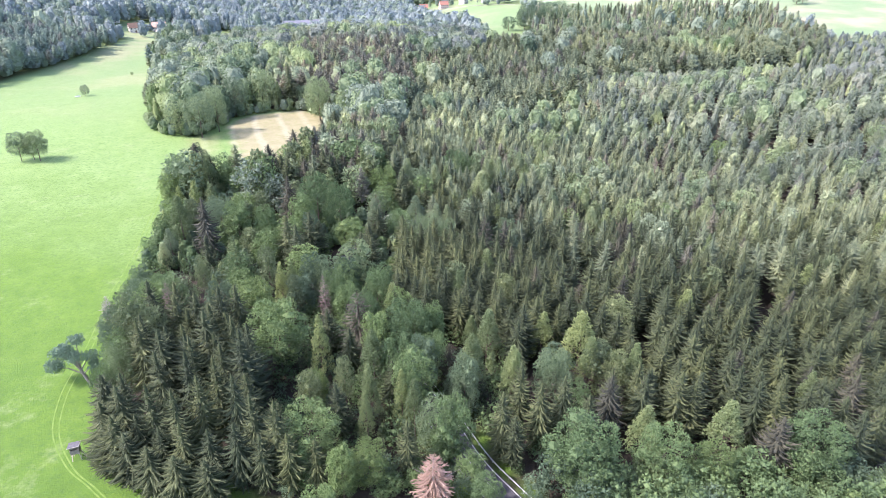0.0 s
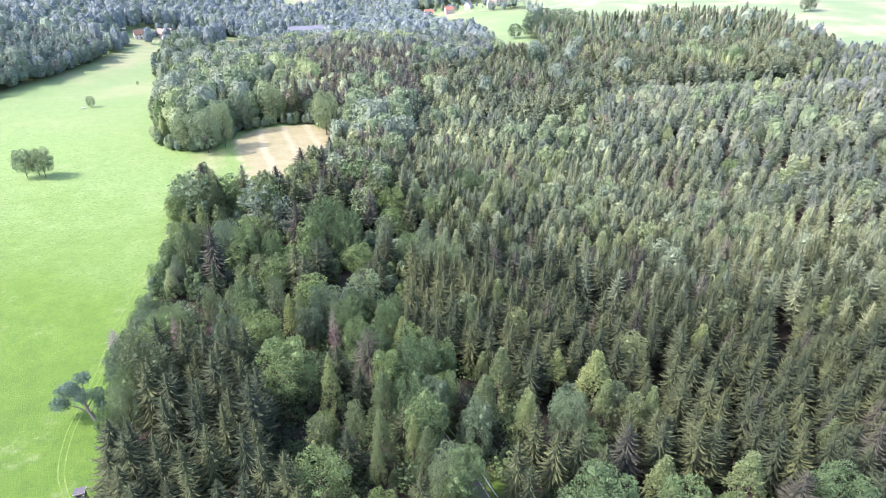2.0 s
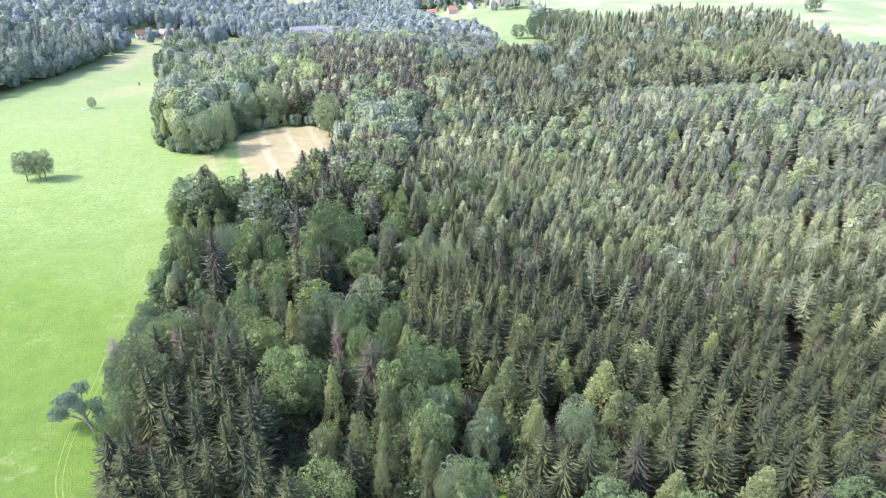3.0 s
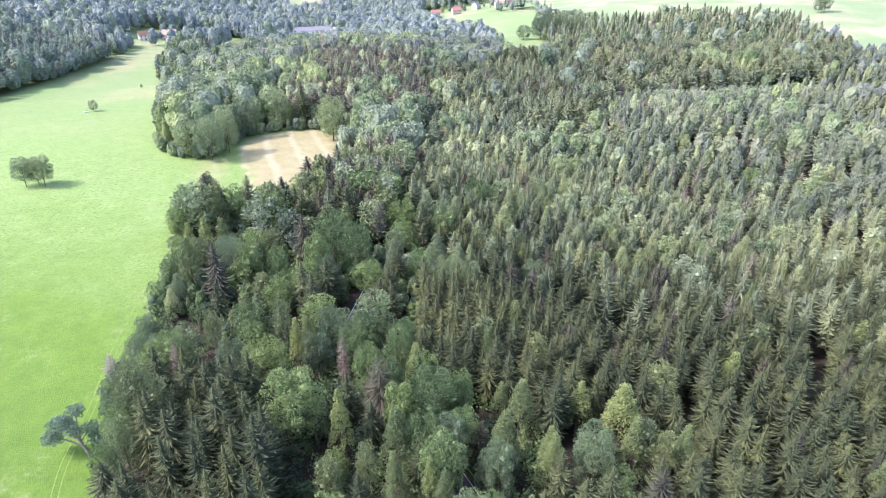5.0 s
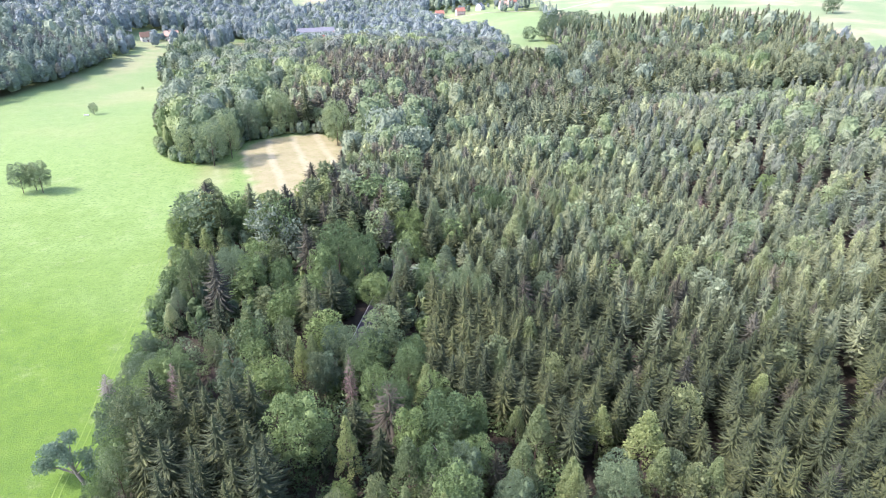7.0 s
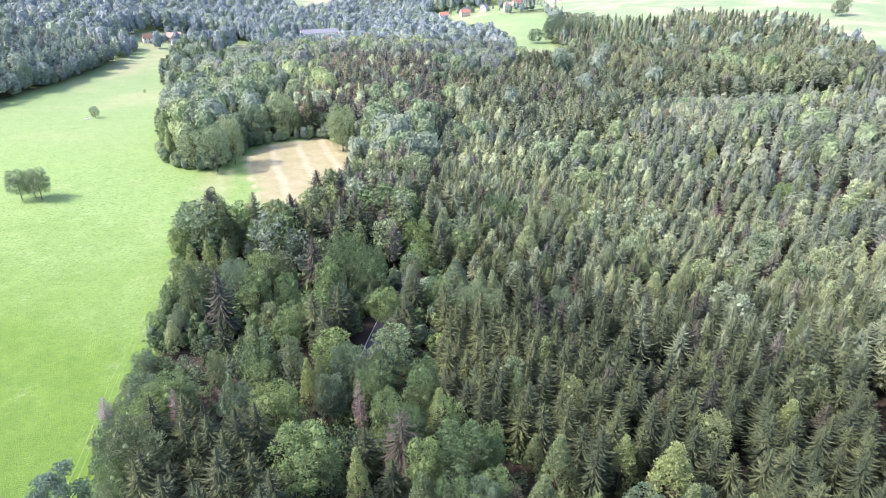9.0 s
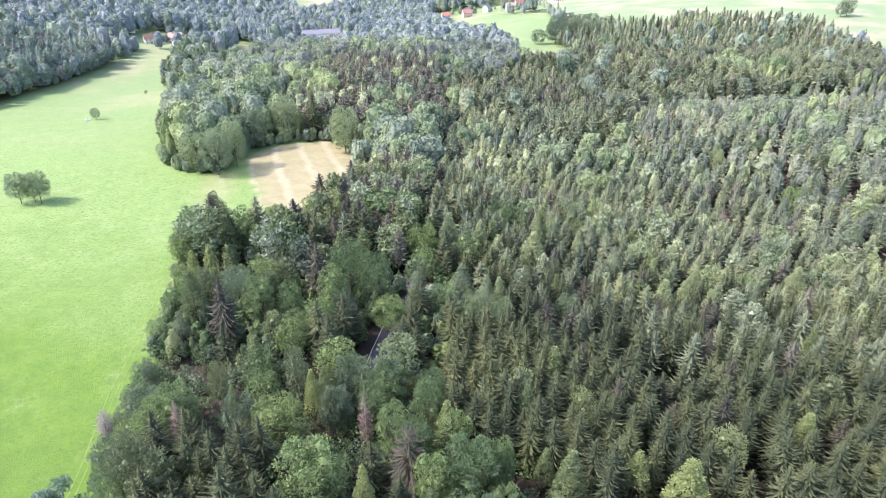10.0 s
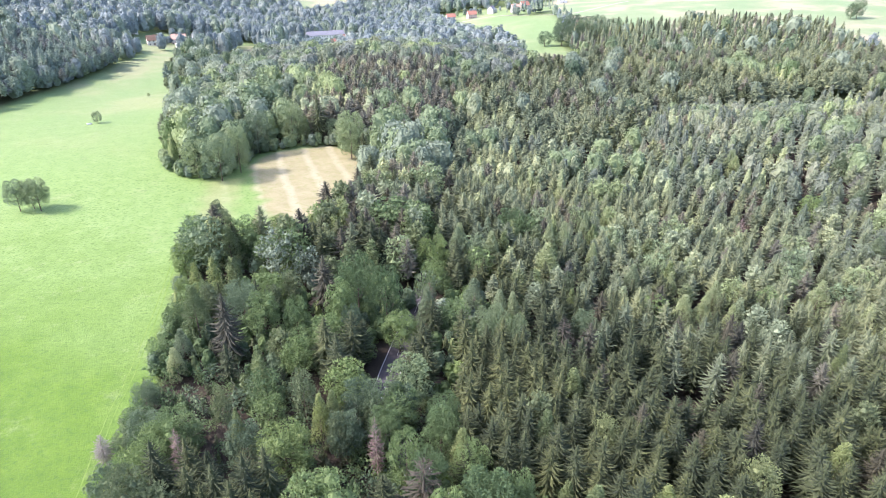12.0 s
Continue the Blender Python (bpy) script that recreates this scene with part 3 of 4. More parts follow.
def plant_stand(name, label, trees, forms):
    """Many trees of one wood as one mesh, one material slot a kind. trees: kind, x, y, height, width factor.
    Leaf colours step from near to far copies, which have sun and haze painted in."""
    rs = np.random.RandomState(len(trees) + 5)
    vs, fs, tones, mats, slots, base = [], [], [], [], [], 0
    for kind, x, y, h, w in trees:
        options = forms[form_of(kind)]
        v, f = options[rs.randint(len(options))]
        a = rs.uniform(0, 2 * math.pi)
        c, s = math.cos(a), math.sin(a)
        q = np.empty_like(v)
        q[:, 0], q[:, 1] = (c * v[:, 0] - s * v[:, 1]) * h * w + x, (s * v[:, 0] + c * v[:, 1]) * h * w + y
        q[:, 2] = v[:, 2] * h + float(ground_z(x, y)) - 0.1
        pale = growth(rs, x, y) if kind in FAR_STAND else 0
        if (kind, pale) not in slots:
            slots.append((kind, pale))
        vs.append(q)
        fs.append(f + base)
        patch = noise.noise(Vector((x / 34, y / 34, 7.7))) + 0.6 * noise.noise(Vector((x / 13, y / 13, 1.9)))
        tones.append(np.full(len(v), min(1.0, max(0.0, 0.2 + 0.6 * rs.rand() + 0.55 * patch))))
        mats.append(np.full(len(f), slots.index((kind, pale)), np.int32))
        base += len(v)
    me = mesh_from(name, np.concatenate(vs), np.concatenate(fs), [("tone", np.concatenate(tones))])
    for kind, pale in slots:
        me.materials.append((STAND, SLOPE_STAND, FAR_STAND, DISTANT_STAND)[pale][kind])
    me.polygons.foreach_set("material_index", np.concatenate(mats))
    return tagged(new(name, me), label, "woodland", kind="stuff")


# ---- where the trees stand ----
def pick(rs, *shares):
    r = rs.rand() * sum(s for _, s in shares)
    for kind, s in shares:
        r -= s
        if r <= 0:
            return kind
    return shares[-1][0]


def species(rs, x, y):
    """The kind of tree and its height at a place in the plan."""
    patch = noise.noise(Vector((x / 38, y / 38, 3.1)))
    if inside(DARK_WOOD, x, y):
        if math.hypot(x - 205, (y - 535) * 0.6) < 24 + 12 * patch:
            return pick(rs, ("larch", 3), ("broadleaf", 3), ("spruce", 1)), rs.uniform(15, 19)
        return pick(rs, ("spruce", 9), ("brown_spruce", 1.2), ("blue_broadleaf", 0.2 + 3 * max(0, patch - 0.15))), rs.uniform(17, 23)
    if inside(SPUR_WOOD, x, y):
        return pick(rs, ("blue_broadleaf", 4), ("spruce", 5), ("broadleaf", 1)), rs.uniform(16, 21)
    if inside(PALE_STAND, x, y):
        return pick(rs, ("larch", 5), ("spruce", 3), ("blue_broadleaf", 2)), rs.uniform(9, 13)
    if x < -38 + 8 * patch and y < 128:
        return pick(rs, ("spruce", 20), ("pine", 1)), rs.uniform(19, 24)
    if x > 18 and y < 84 + 3 * patch:
        return pick(rs, ("broadleaf", 5), ("larch", 2), ("spruce", 1)), rs.uniform(16, 21)
    if x < 14 + 9 * patch and y < 130:
        return pick(rs, ("broadleaf", 3), ("larch", 3), ("spruce", 3), ("pine", 1), ("blue_broadleaf", 2)), rs.uniform(15, 22)
    if x < -13 + 8 * patch and y < 215:
        return pick(rs, ("broadleaf", 5), ("larch", 2), ("spruce", 3), ("pine", 2), ("blue_broadleaf", 3)), rs.uniform(16, 22)
    if x < -25 and y < 300:
        return pick(rs, ("broadleaf", 2), ("larch", 1.5), ("spruce", 4), ("pine", 2), ("brown_spruce", 5)), rs.uniform(16, 22)
    if y > 300 and x < -20 and y < 620 and x > -230:
        front = y < 350 or x < -120 + 20 * patch
        if front or y > 520:
            return pick(rs, ("broadleaf", 5), ("blue_broadleaf", 3), ("larch", 1), ("spruce", 1)), rs.uniform(18, 23)
        if x > -95 + 25 * patch:
            return pick(rs, ("brown_spruce", 6), ("spruce", 2), ("pine", 1), ("broadleaf", 0.5)), rs.uniform(16, 21)
        return pick(rs, ("broadleaf", 3), ("larch", 3), ("spruce", 3)), rs.uniform(15, 20)
    if y > 400 and -20 <= x < 75 + 15 * patch and y < 640:
        return pick(rs, ("blue_broadleaf", 4), ("broadleaf", 3), ("spruce", 3)), rs.uniform(15, 20)
    if y > 620 and x < 40:
        return pick(rs, ("blue_broadleaf", 6), ("broadleaf", 3), ("spruce", 2)), rs.uniform(15, 22)
    if x < -230:
        return pick(rs, ("spruce", 8), ("brown_spruce", 2), ("broadleaf", 1)), rs.uniform(18, 25)
    if 200 < y < 520 and x > -12:
        across = min(1.0, max(0.0, (x + y - 300) / 200))
        return pick(rs, ("spruce", 9 - 3 * across), ("larch", 0.6 + 2.6 * across + 4.0 * max(0, patch)), ("pine", 1.0), ("brown_spruce", 0.5), ("broadleaf", 0.3 + 1.0 * across + 2 * max(0, -patch))), rs.uniform(14.0, 16.0)
    if y > 690 and x > 90:
        return pick(rs, ("blue_broadleaf", 2), ("broadleaf", 1), ("spruce", 4)), rs.uniform(12, 21)
    if y >= 405:
        return pick(rs, ("spruce", 9), ("brown_spruce", 0.7), ("blue_broadleaf", 0.5 + 4 * max(0, patch - 0.15))), rs.uniform(14, 21)
    return pick(rs, ("spruce", 40), ("larch", 1), ("pine", 0.6), ("brown_spruce", 2)), rs.uniform(16.0, 18.5)


KNOWN = {}
KNOWN["broadleaf"] = [  # x, y, height, crown width
    (-37.2, 117.7, 20, 15.9), (-8.4, 121.3, 19, 14.2), (1.6, 90.0, 17, 9.7), (24.8, 83.0, 18, 16.0), (39.1, 83.4, 17, 11.7), (67.1, 85.7, 18, 13.4), (-17.8, 81.0, 13, 6.8),
    (-64.4, 180.3, 17, 10.8), (-56.0, 181.0, 16, 8.0), (-41.9, 195.5, 22, 14.6), (-33.8, 191.5, 21, 11.3), (-45.2, 186.0, 18, 10.4), (-29.2, 181.5, 12.5, 11.5), (-98.3, 213.0, 14, 10.3),
    (-96.3, 223.0, 13, 9.0), (-75.9, 241.7, 12, 11.7), (-74.5, 220.2, 14, 10.6), (-26.2, 148.0, 15, 10.9), (-16.5, 146.5, 15, 9.5), (-2.3, 124.1, 17, 6.9), (27.1, 102.5, 12, 8.3),
    (-19.8, 71.1, 14, 8.0),
]
KNOWN["blue_broadleaf"] = [  # x, y, height, crown width
    (23.1, 106.1, 17, 9.3), (-70.4, 183.7, 18, 11.0), (-55.9, 136.6, 14, 9.2), (-5.1, 184.3, 15, 11.9), (0.6, 181.1, 15, 10.2), (-41.5, 180.1, 15, 7.2), (21.0, 190.6, 13, 9.7),
    (-36.4, 140.4, 14, 9.4), (24.5, 111.8, 14, 9.7), (3.3, 105.7, 12, 8.0),
]
KNOWN["larch"] = [  # x, y, height, crown width
    (-15.0, 110.0, 19, 8.6), (-14.7, 99.4, 18, 6.2), (-8.2, 99.1, 17, 6.0), (-14.7, 93.6, 16, 4.8), (-26.9, 114.2, 20, 7.2), (15.0, 105.5, 18, 7.5), (31.2, 118.9, 20, 13.5),
    (10.4, 121.6, 18, 9.4), (6.1, 111.1, 18, 9.2), (-57.9, 139.1, 15, 5.0), (-42.1, 143.2, 17, 6.1), (-40.0, 145.7, 16, 6.2), (-81.4, 178.8, 20, 10.6), (-14.4, 229.3, 18, 9.1),
    (-8.1, 224.6, 18, 8.1), (-3.3, 230.2, 17, 8.3), (14.0, 221.8, 19, 11.5), (22.3, 242.1, 19, 8.7), (-9.4, 199.0, 16, 9.9), (-2.3, 195.6, 15, 6.6),
]
KNOWN["larch"] = KNOWN["larch"] + [
    (1.3, 194.9, 15, 6.0), (50.9, 199.6, 17, 9.3), (63.8, 210.5, 17, 7.6), (56.5, 199.6, 17, 8.0), (95.1, 210.0, 18, 10.4), (63.6, 196.8, 16, 6.3), (81.4, 173.5, 18, 6.6),
    (-22.3, 188.1, 18, 7.5), (-85.3, 217.6, 19, 10.4), (14.8, 108.4, 17, 7.3), (38.4, 91.5, 15, 10.0), (53.2, 90.5, 18, 10.3), (40.4, 108.0, 19, 7.0), (31.4, 109.8, 19, 8.9),
]
KNOWN["pine"] = [  # x, y, height, crown width
    (33.2, 110.3, 17, 8.7), (36.5, 107.9, 16, 8.6), (-98.4, 243.4, 16, 7.0), (-61.7, 142.1, 18, 5.6), (-46.7, 148.7, 18, 7.6), (-20.0, 102.2, 17, 5.6), (-93.8, 238.0, 15, 6.7),
    (-37.7, 139.3, 15, 6.9),
]
KNOWN["lime"] = [  # x, y, height, crown width
    (-13.3, 83.7, 12, 8.4), (-22.3, 221.3, 17, 13.3), (-47.0, 133.5, 16, 13.8), (48.3, 83.6, 13, 9.4), (-26.8, 105.8, 11, 5.9),
]
KNOWN["bare_spruce"] = [(-19.7, 123.7, 20, 10.5), (12.7, 176.5, 19, 9)]  # x, y, height, crown width
KNOWN["brown_spruce"] = [
    (-51.7, 197.2, 20, 7.8), (-70.6, 171.0, 22, 8.1), (1.3, 111.9, 14, 5.0), (60.7, 86.3, 17, 8.0), (32.4, 96.4, 18, 6.5), 
]
KNOWN["dead"] = [  # x, y, height, crown width
    (-1.6, 78.6, 14, 7.0), (-66.5, 131.2, 17, 4.0), (-29.8, 136.4, 17, 3.4), (92.6, 263.2, 16, 5.5), (-2.3, 424.9, 20, 6.1), (-29.6, 357.8, 18, 4.0),
]
KNOWN["spruce"] = [  # x, y, height, crown width
    (-44.5, 90.9, 21, 7.1), (-38.2, 91.2, 21, 6.6), (-29.4, 85.4, 20, 6.8), (-34.4, 88.0, 19, 6.0), (-48.2, 88.1, 20, 6.5), (-53.3, 89.5, 20, 6.0), (-60.2, 94.2, 19, 5.8),
    (-6.4, 85.8, 15, 5.0), (23.5, 96.3, 18, 6.4), (-43.4, 96.6, 21, 6.4), (-49.2, 98.1, 21, 6.4), (-55.7, 99.4, 20, 6.0), (-37.4, 95.4, 18, 6.7), (15.6, 100.6, 18, 5.0),
    (-20.8, 186.2, 15, 6.7), (-37.9, 175.2, 14, 5.6),
]

KNOWN["brown_spruce"] = KNOWN["brown_spruce"] + [(-64.3, 264.3, 17, 9.3), (-54.4, 279.3, 18, 8.9)]
KNOWN["larch"] = KNOWN["larch"] + [(-57.0, 260.9, 16, 9.4)]
KNOWN["spruce"] = KNOWN["spruce"] + [(-51.7, 297.7, 18, 9.5), (-42.0, 308.2, 18, 8.9)]
KNOWN["broadleaf"] = KNOWN["broadleaf"] + [(-67.3, 234.4, 13, 9.4), (-81.0, 223.8, 14, 9.0)]


KNOWN["pale_broadleaf"] = [(-67.3, 341.4, 25, 17.4), (-113.7, 344.4, 22, 17), (-100.2, 359.3, 22, 16.5), (-80.5, 362.8, 14, 9), (-118.9, 304.4, 23, 16.6), (-130.9, 308.3, 18, 15.2), (-114.0, 315.1, 23, 12)]
KNOWN["blue_broadleaf"] = KNOWN["blue_broadleaf"] + [(-30.8, 148.6, 16, 10), (-25.8, 149.6, 15, 8), (-35.0, 149.4, 16, 9)]
KNOWN["spruce"] = KNOWN["spruce"] + [(-87.2, 362.4, 26, 9.5), (-60.4, 336, 16, 8), (-24.4, 164.7, 13, 5.5), (-21.0, 165.7, 14, 6)]
KNOWN["spruce"] = KNOWN["spruce"] + [(-63.2, 90.6, 15, 8.5), (-59.4, 86.8, 15, 8.5), (-62.5, 87.6, 10, 7), (-56.5, 84.6, 13, 8), (-51.7, 82.2, 12, 7.5), (-46.3, 80.4, 12, 7.5), (-65.2, 96.2, 17, 8.5), (-41.0, 80.2, 11, 7), (-60.0, 91.5, 18, 8)]
KNOWN["larch"] = KNOWN["larch"] + [(-93.6, 359.9, 17, 6)]

KNOWN["pale_larch"] = [
    (41.8, 263.8, 18, 8), (40.5, 217.5, 17, 9), (17.2, 240.9, 18, 9), (32.2, 255.3, 18, 7), (-13.8, 235.1, 17, 9), (-3.0, 233.6, 16, 8), (52.4, 216.8, 16, 8),
    (112.7, 328.9, 17, 13), (116.1, 304.1, 16, 10), (100.1, 312.0, 16, 10), (153.8, 313.6, 17, 12), (148.0, 264.9, 17, 14), (129.8, 241.0, 17, 11), (145.4, 281.6, 15, 12),
    (112.3, 323.5, 16, 11), (136.5, 335.6, 15, 11), (92.9, 328.2, 15, 10), (63.7, 317.1, 15, 9), (-81.6, 169.4, 13, 8), (-81.6, 164.3, 11, 7), (30.4, 231.0, 17, 7),
]
KNOWN["broadleaf"] = KNOWN["broadleaf"] + [
    (5.1, 255.7, 15, 13), (10.2, 251.9, 14, 12), (128.3, 282.5, 14, 12),
]
KNOWN["bare_spruce"] = KNOWN["bare_spruce"] + [
    (133.6, 312.8, 16, 7), (132.6, 297.1, 15, 6), (68.8, 341.8, 15, 6), (44.6, 185.5, 17, 8), (-21.8, 190.3, 18, 8),
]
KNOWN["pine"] = KNOWN["pine"] + [
    (19.1, 208.2, 16, 6),
]
KNOWN["spruce"] = KNOWN["spruce"] + [(-42, 163, 18, 8), (-40, 173, 18, 8), (-46, 169, 18, 8), (-24.6, 171, 13, 6.5), (-25.4, 162, 12, 6), (-23.0, 177, 14, 6.5)]

# Larches on the slope take a tint lightened to match its haze-paled stands.
KNOWN["pale_larch"] = KNOWN["pale_larch"] + [(x, y, h, 1.2 * w) for x, y, h, w in KNOWN["larch"] if 186 < y < 250 and x > -30]
KNOWN["larch"] = [q for q in KNOWN["larch"] if not (186 < q[1] < 250 and q[0] > -30)]


def scatter(rs, x0, x1, y0, y1, step, apart=True):
    """Jittered rows of places that are wooded."""
    out = []
    n = 0
    for y in np.arange(y0, y1, step * 0.87):
        n += 1
        for x in np.arange(x0 + (n % 2) * step / 2, x1, step):
            out.append((x + rs.uniform(-0.3, 0.3) * step, y + rs.uniform(-0.3, 0.3) * step))
    p = np.array(out)
    x, y = p[:, 0], p[:, 1]
    free = road_distance(x, y) > np.where(y < 112, 5.2, np.where(y < 188, 3.6, 1.8))
    for poly, gap in ((MEADOW, 5.4), (FAR_MEADOW, 4), (RIDGE_FIELD, 4), (TOP_FIELD, 4), (VILLAGE, 6), (HAMLET, 7), (FAR_VILLAGE, 5), (SMALL_DRY, 7), *((q, 0) for q in OPEN)):
        free &= ~inside(poly, x, y) & (edge_distance(poly, x, y) > gap)
    free |= (y > 290) & ~inside(MEADOW, x, y) & (edge_distance(MEADOW, x, y) < 4.2) & (edge_distance(MEADOW, x, y) > 1.2)
    for trees in KNOWN.values() if apart else ():
        for kx, ky, _, w in trees:
            free &= np.hypot(x - kx, y - ky) > (0.45 * w + 2.3 if ky < 200 else 0.3 * w + 1.6)
    free &= ~((x < -30) & (y < 86)) & (y > 81) & (np.abs(x + 6) < 0.78 * y + 20)
    return p[free]


def rows_for(rs, places):
    """Kind, place, height and width of the trees at the places; the wood's edge is lower and leafy."""
    margin = np.minimum.reduce([edge_distance(q, places[:, 0], places[:, 1]) for q in (MEADOW, FAR_MEADOW)])
    out = []
    for (x, y), m in zip(places, margin):
        kind, h = species(rs, x, y)
        leafy = form_of(kind) != "spruce"
        mixed = x < (14 if y < 130 else -13) and y < 212 and not (x < -38 and y < 128)
        if mixed and rs.rand() < (0.68 if leafy else 0.6):
            continue
        if y > 280 and form_of(kind) == "broadleaf":
            if rs.rand() < (0.5 if y < 600 else 0.3):
                continue
            h *= 1.15
        if m < 7 and y > 280:
            h *= 0.8
        elif m < 11 and not (y < 104 and x < -40):
            kind = pick(rs, ("broadleaf", 4), ("blue_broadleaf", 3), ("larch", 1), (kind, 2))
            h *= 0.26 + 0.055 * m
        if mixed:
            h *= 0.78
        out.append((kind, x, y, h * (rs.uniform(0.90, 1.04) if y < 200 else rs.uniform(0.95, 1.02)), rs.uniform(0.9, 1.2) * (1.15 if leafy and y < 265 else 0.82 if y < 205 else 0.95)))
    return out


rs = np.random.RandomState(4)


def near_tree(kind, form, number):
    """One tree as a thing: an empty with trunk and crown."""
    root = new({"brown_spruce": "spruce_tree", "bare_spruce": "spruce_tree", "pale_larch": "larch_tree", "blue_broadleaf": "broadleaf_tree", "pale_broadleaf": "broadleaf_tree", "lime": "broadleaf_tree", "grey_dead": "dead_tree"}.get(kind, kind + "_tree"))
    v, f = NEAR[form][number]
    crown = new("crown", mesh_from("crown", v, f))
    crown.data.materials.append(LEAF[kind])
    tv, tf = trunk_form(random.Random(number), 0.96 if form in ("spruce", "dead", "bare_spruce") else 0.7, 0.011, 0 if "spruce" in form else 6, 0.2)
    trunk = new("trunk", mesh_from("trunk", tv, tf))
    trunk.data.materials.append(BARK if form != "dead" else GREY_BARK)
    crown.parent = trunk.parent = root
    return root


LABELS = {
    "spruce": "tall dark green spruce with drooping branches in dense wood",
    "brown_spruce": "tall brownish spruce with thin crown among other trees",
    "pale_larch": "pale green larch standing out on the sunny wooded slope",
    "bare_spruce": "sickly brown spruce with bare drooping branches in mixed wood",
    "broadleaf": "round leafy green broadleaf tree in mixed wood",
    "blue_broadleaf": "greyish green broadleaf tree with a rounded leafy crown",
    "pale_broadleaf": "tall leafy light green tree at the field's edge",
    "larch": "light green feathery larch standing among dark spruces",
    "pine": "slender pine with a bare trunk and bushy crown",
    "lime": "yellow-green young broadleaf tree at the wood's edge",
    "grey_dead": "bare grey dead tree at the meadow's edge",
    "dead": "dead spruce with pinkish brown dry needles",
}
MASTERS = {}


def plant(kind, x, y, h, w=1.0, turn=None, number=None):
    """A tree of its own at a place, as tall as given."""
    form = form_of(kind)
    number = rs.randint(len(NEAR[form])) if number is None else number
    m = Matrix.LocRotScale((x, y, float(ground_z(x, y)) - 0.1), Euler((0, 0, rs.uniform(0, 6.28) if turn is None else turn)), (h * w, h * w, h))
    if (kind, number) not in MASTERS:
        root = tagged(near_tree(kind, form, number), LABELS[kind], "tree", group=kind.replace("_", " ") + " trees")
        root.matrix_basis = m
        MASTERS[kind, number] = root
        return root
    src = MASTERS[kind, number]
    return copy_thing(src, m @ Matrix.Diagonal((1 / src.scale.x, 1 / src.scale.y, 1 / src.scale.z, 1)))


KNOWN["spruce"] = KNOWN["spruce"] + [(-51, 86.2, 13, 5.5), (-46.5, 85, 15, 6), (-41.5, 84.6, 14, 6), (-36.5, 84, 16, 6.3), (-32, 83.2, 14, 6), (-27, 82.6, 15, 6), (-22.5, 83.2, 13, 5.5), (-56, 88.6, 14, 5.5)]
for kind, trees in KNOWN.items():
    for x, y, h, wide in trees:
        plant(kind, x, y, h, wide / (h * WIDTH[form_of(kind)]), number=1 if kind == "pale_broadleaf" else None)
NEAR_END = 142
for kind, x, y, h, w in rows_for(rs, scatter(rs, -100, 125, 62, NEAR_END, 5.1)):
    plant(kind, x, y, h, w)
for x, y in [(22 + 5.2 * i, 74 + 2.0 * math.sin(i * 2.1)) for i in range(12)]:
    plant("broadleaf", x, y, rs.uniform(7, 11), 1.2)
for x, y, h in ((5.2, 84.4, 8.5), (7.6, 78.5, 9), (0.5, 90, 9), (9.5, 73, 8), (-33, 153, 8), (-28, 150, 7), (-36.5, 165, 5)):
    plant("broadleaf", x, y, h, 1.3)

behind = [(kind, x, y - 140, h, w) for kind, x, y, h, w in rows_for(rs, scatter(rs, -30, 150, 82, 196, 6.5, apart=False)) if y - 140 < 54 and x > -8 + 0.2 * abs(y - 140) and float(road_distance(x, y - 140)) > 5]
plant_stand("near_forest", "mixed spruce and broadleaf forest on both sides of the road", behind, FARTHEST)
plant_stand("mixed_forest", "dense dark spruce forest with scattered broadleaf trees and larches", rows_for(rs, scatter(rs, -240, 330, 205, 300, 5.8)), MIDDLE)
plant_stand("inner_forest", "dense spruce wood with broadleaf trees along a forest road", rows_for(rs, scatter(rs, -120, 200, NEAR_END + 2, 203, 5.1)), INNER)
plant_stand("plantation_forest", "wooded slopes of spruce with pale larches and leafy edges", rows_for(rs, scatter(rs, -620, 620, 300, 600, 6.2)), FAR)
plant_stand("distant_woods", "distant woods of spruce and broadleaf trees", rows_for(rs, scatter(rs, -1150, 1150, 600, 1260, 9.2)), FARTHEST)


# ---- small helpers for built things ----
def part(name, bm, material, parent=None, label=""):
    """One mesh object from a bmesh, under a thing or a part."""
    me = bpy.data.meshes.new(name)
    bm.to_mesh(me)
    bm.free()
    me.materials.append(material)
    ob = new(name, me)
    ob.parent = parent
    return tagged(ob, label)


def add_box(bm, at, size, turn=None):
    m = Matrix.Translation(at) @ (turn.to_4x4() if turn else Matrix()) @ Matrix.Diagonal((*size, 1))
    return bmesh.ops.create_cube(bm, size=1, matrix=m)["verts"]


def box_part(name, at, size, material, parent, label="", turn=None, bevel=0.0):
    bm = bmesh.new()
    add_box(bm, at, size, turn)
    if bevel:
        bmesh.ops.bevel(bm, geom=bm.edges[:], offset=bevel, segments=1, affect="EDGES")
    return part(name, bm, material, parent, label)


def bar_between(bm, a, b, thick):
    a, b = Vector(a), Vector(b)
    turn = (b - a).to_track_quat("Z", "Y").to_matrix()
    add_box(bm, (a + b) / 2, (thick, thick, (b - a).length), turn)


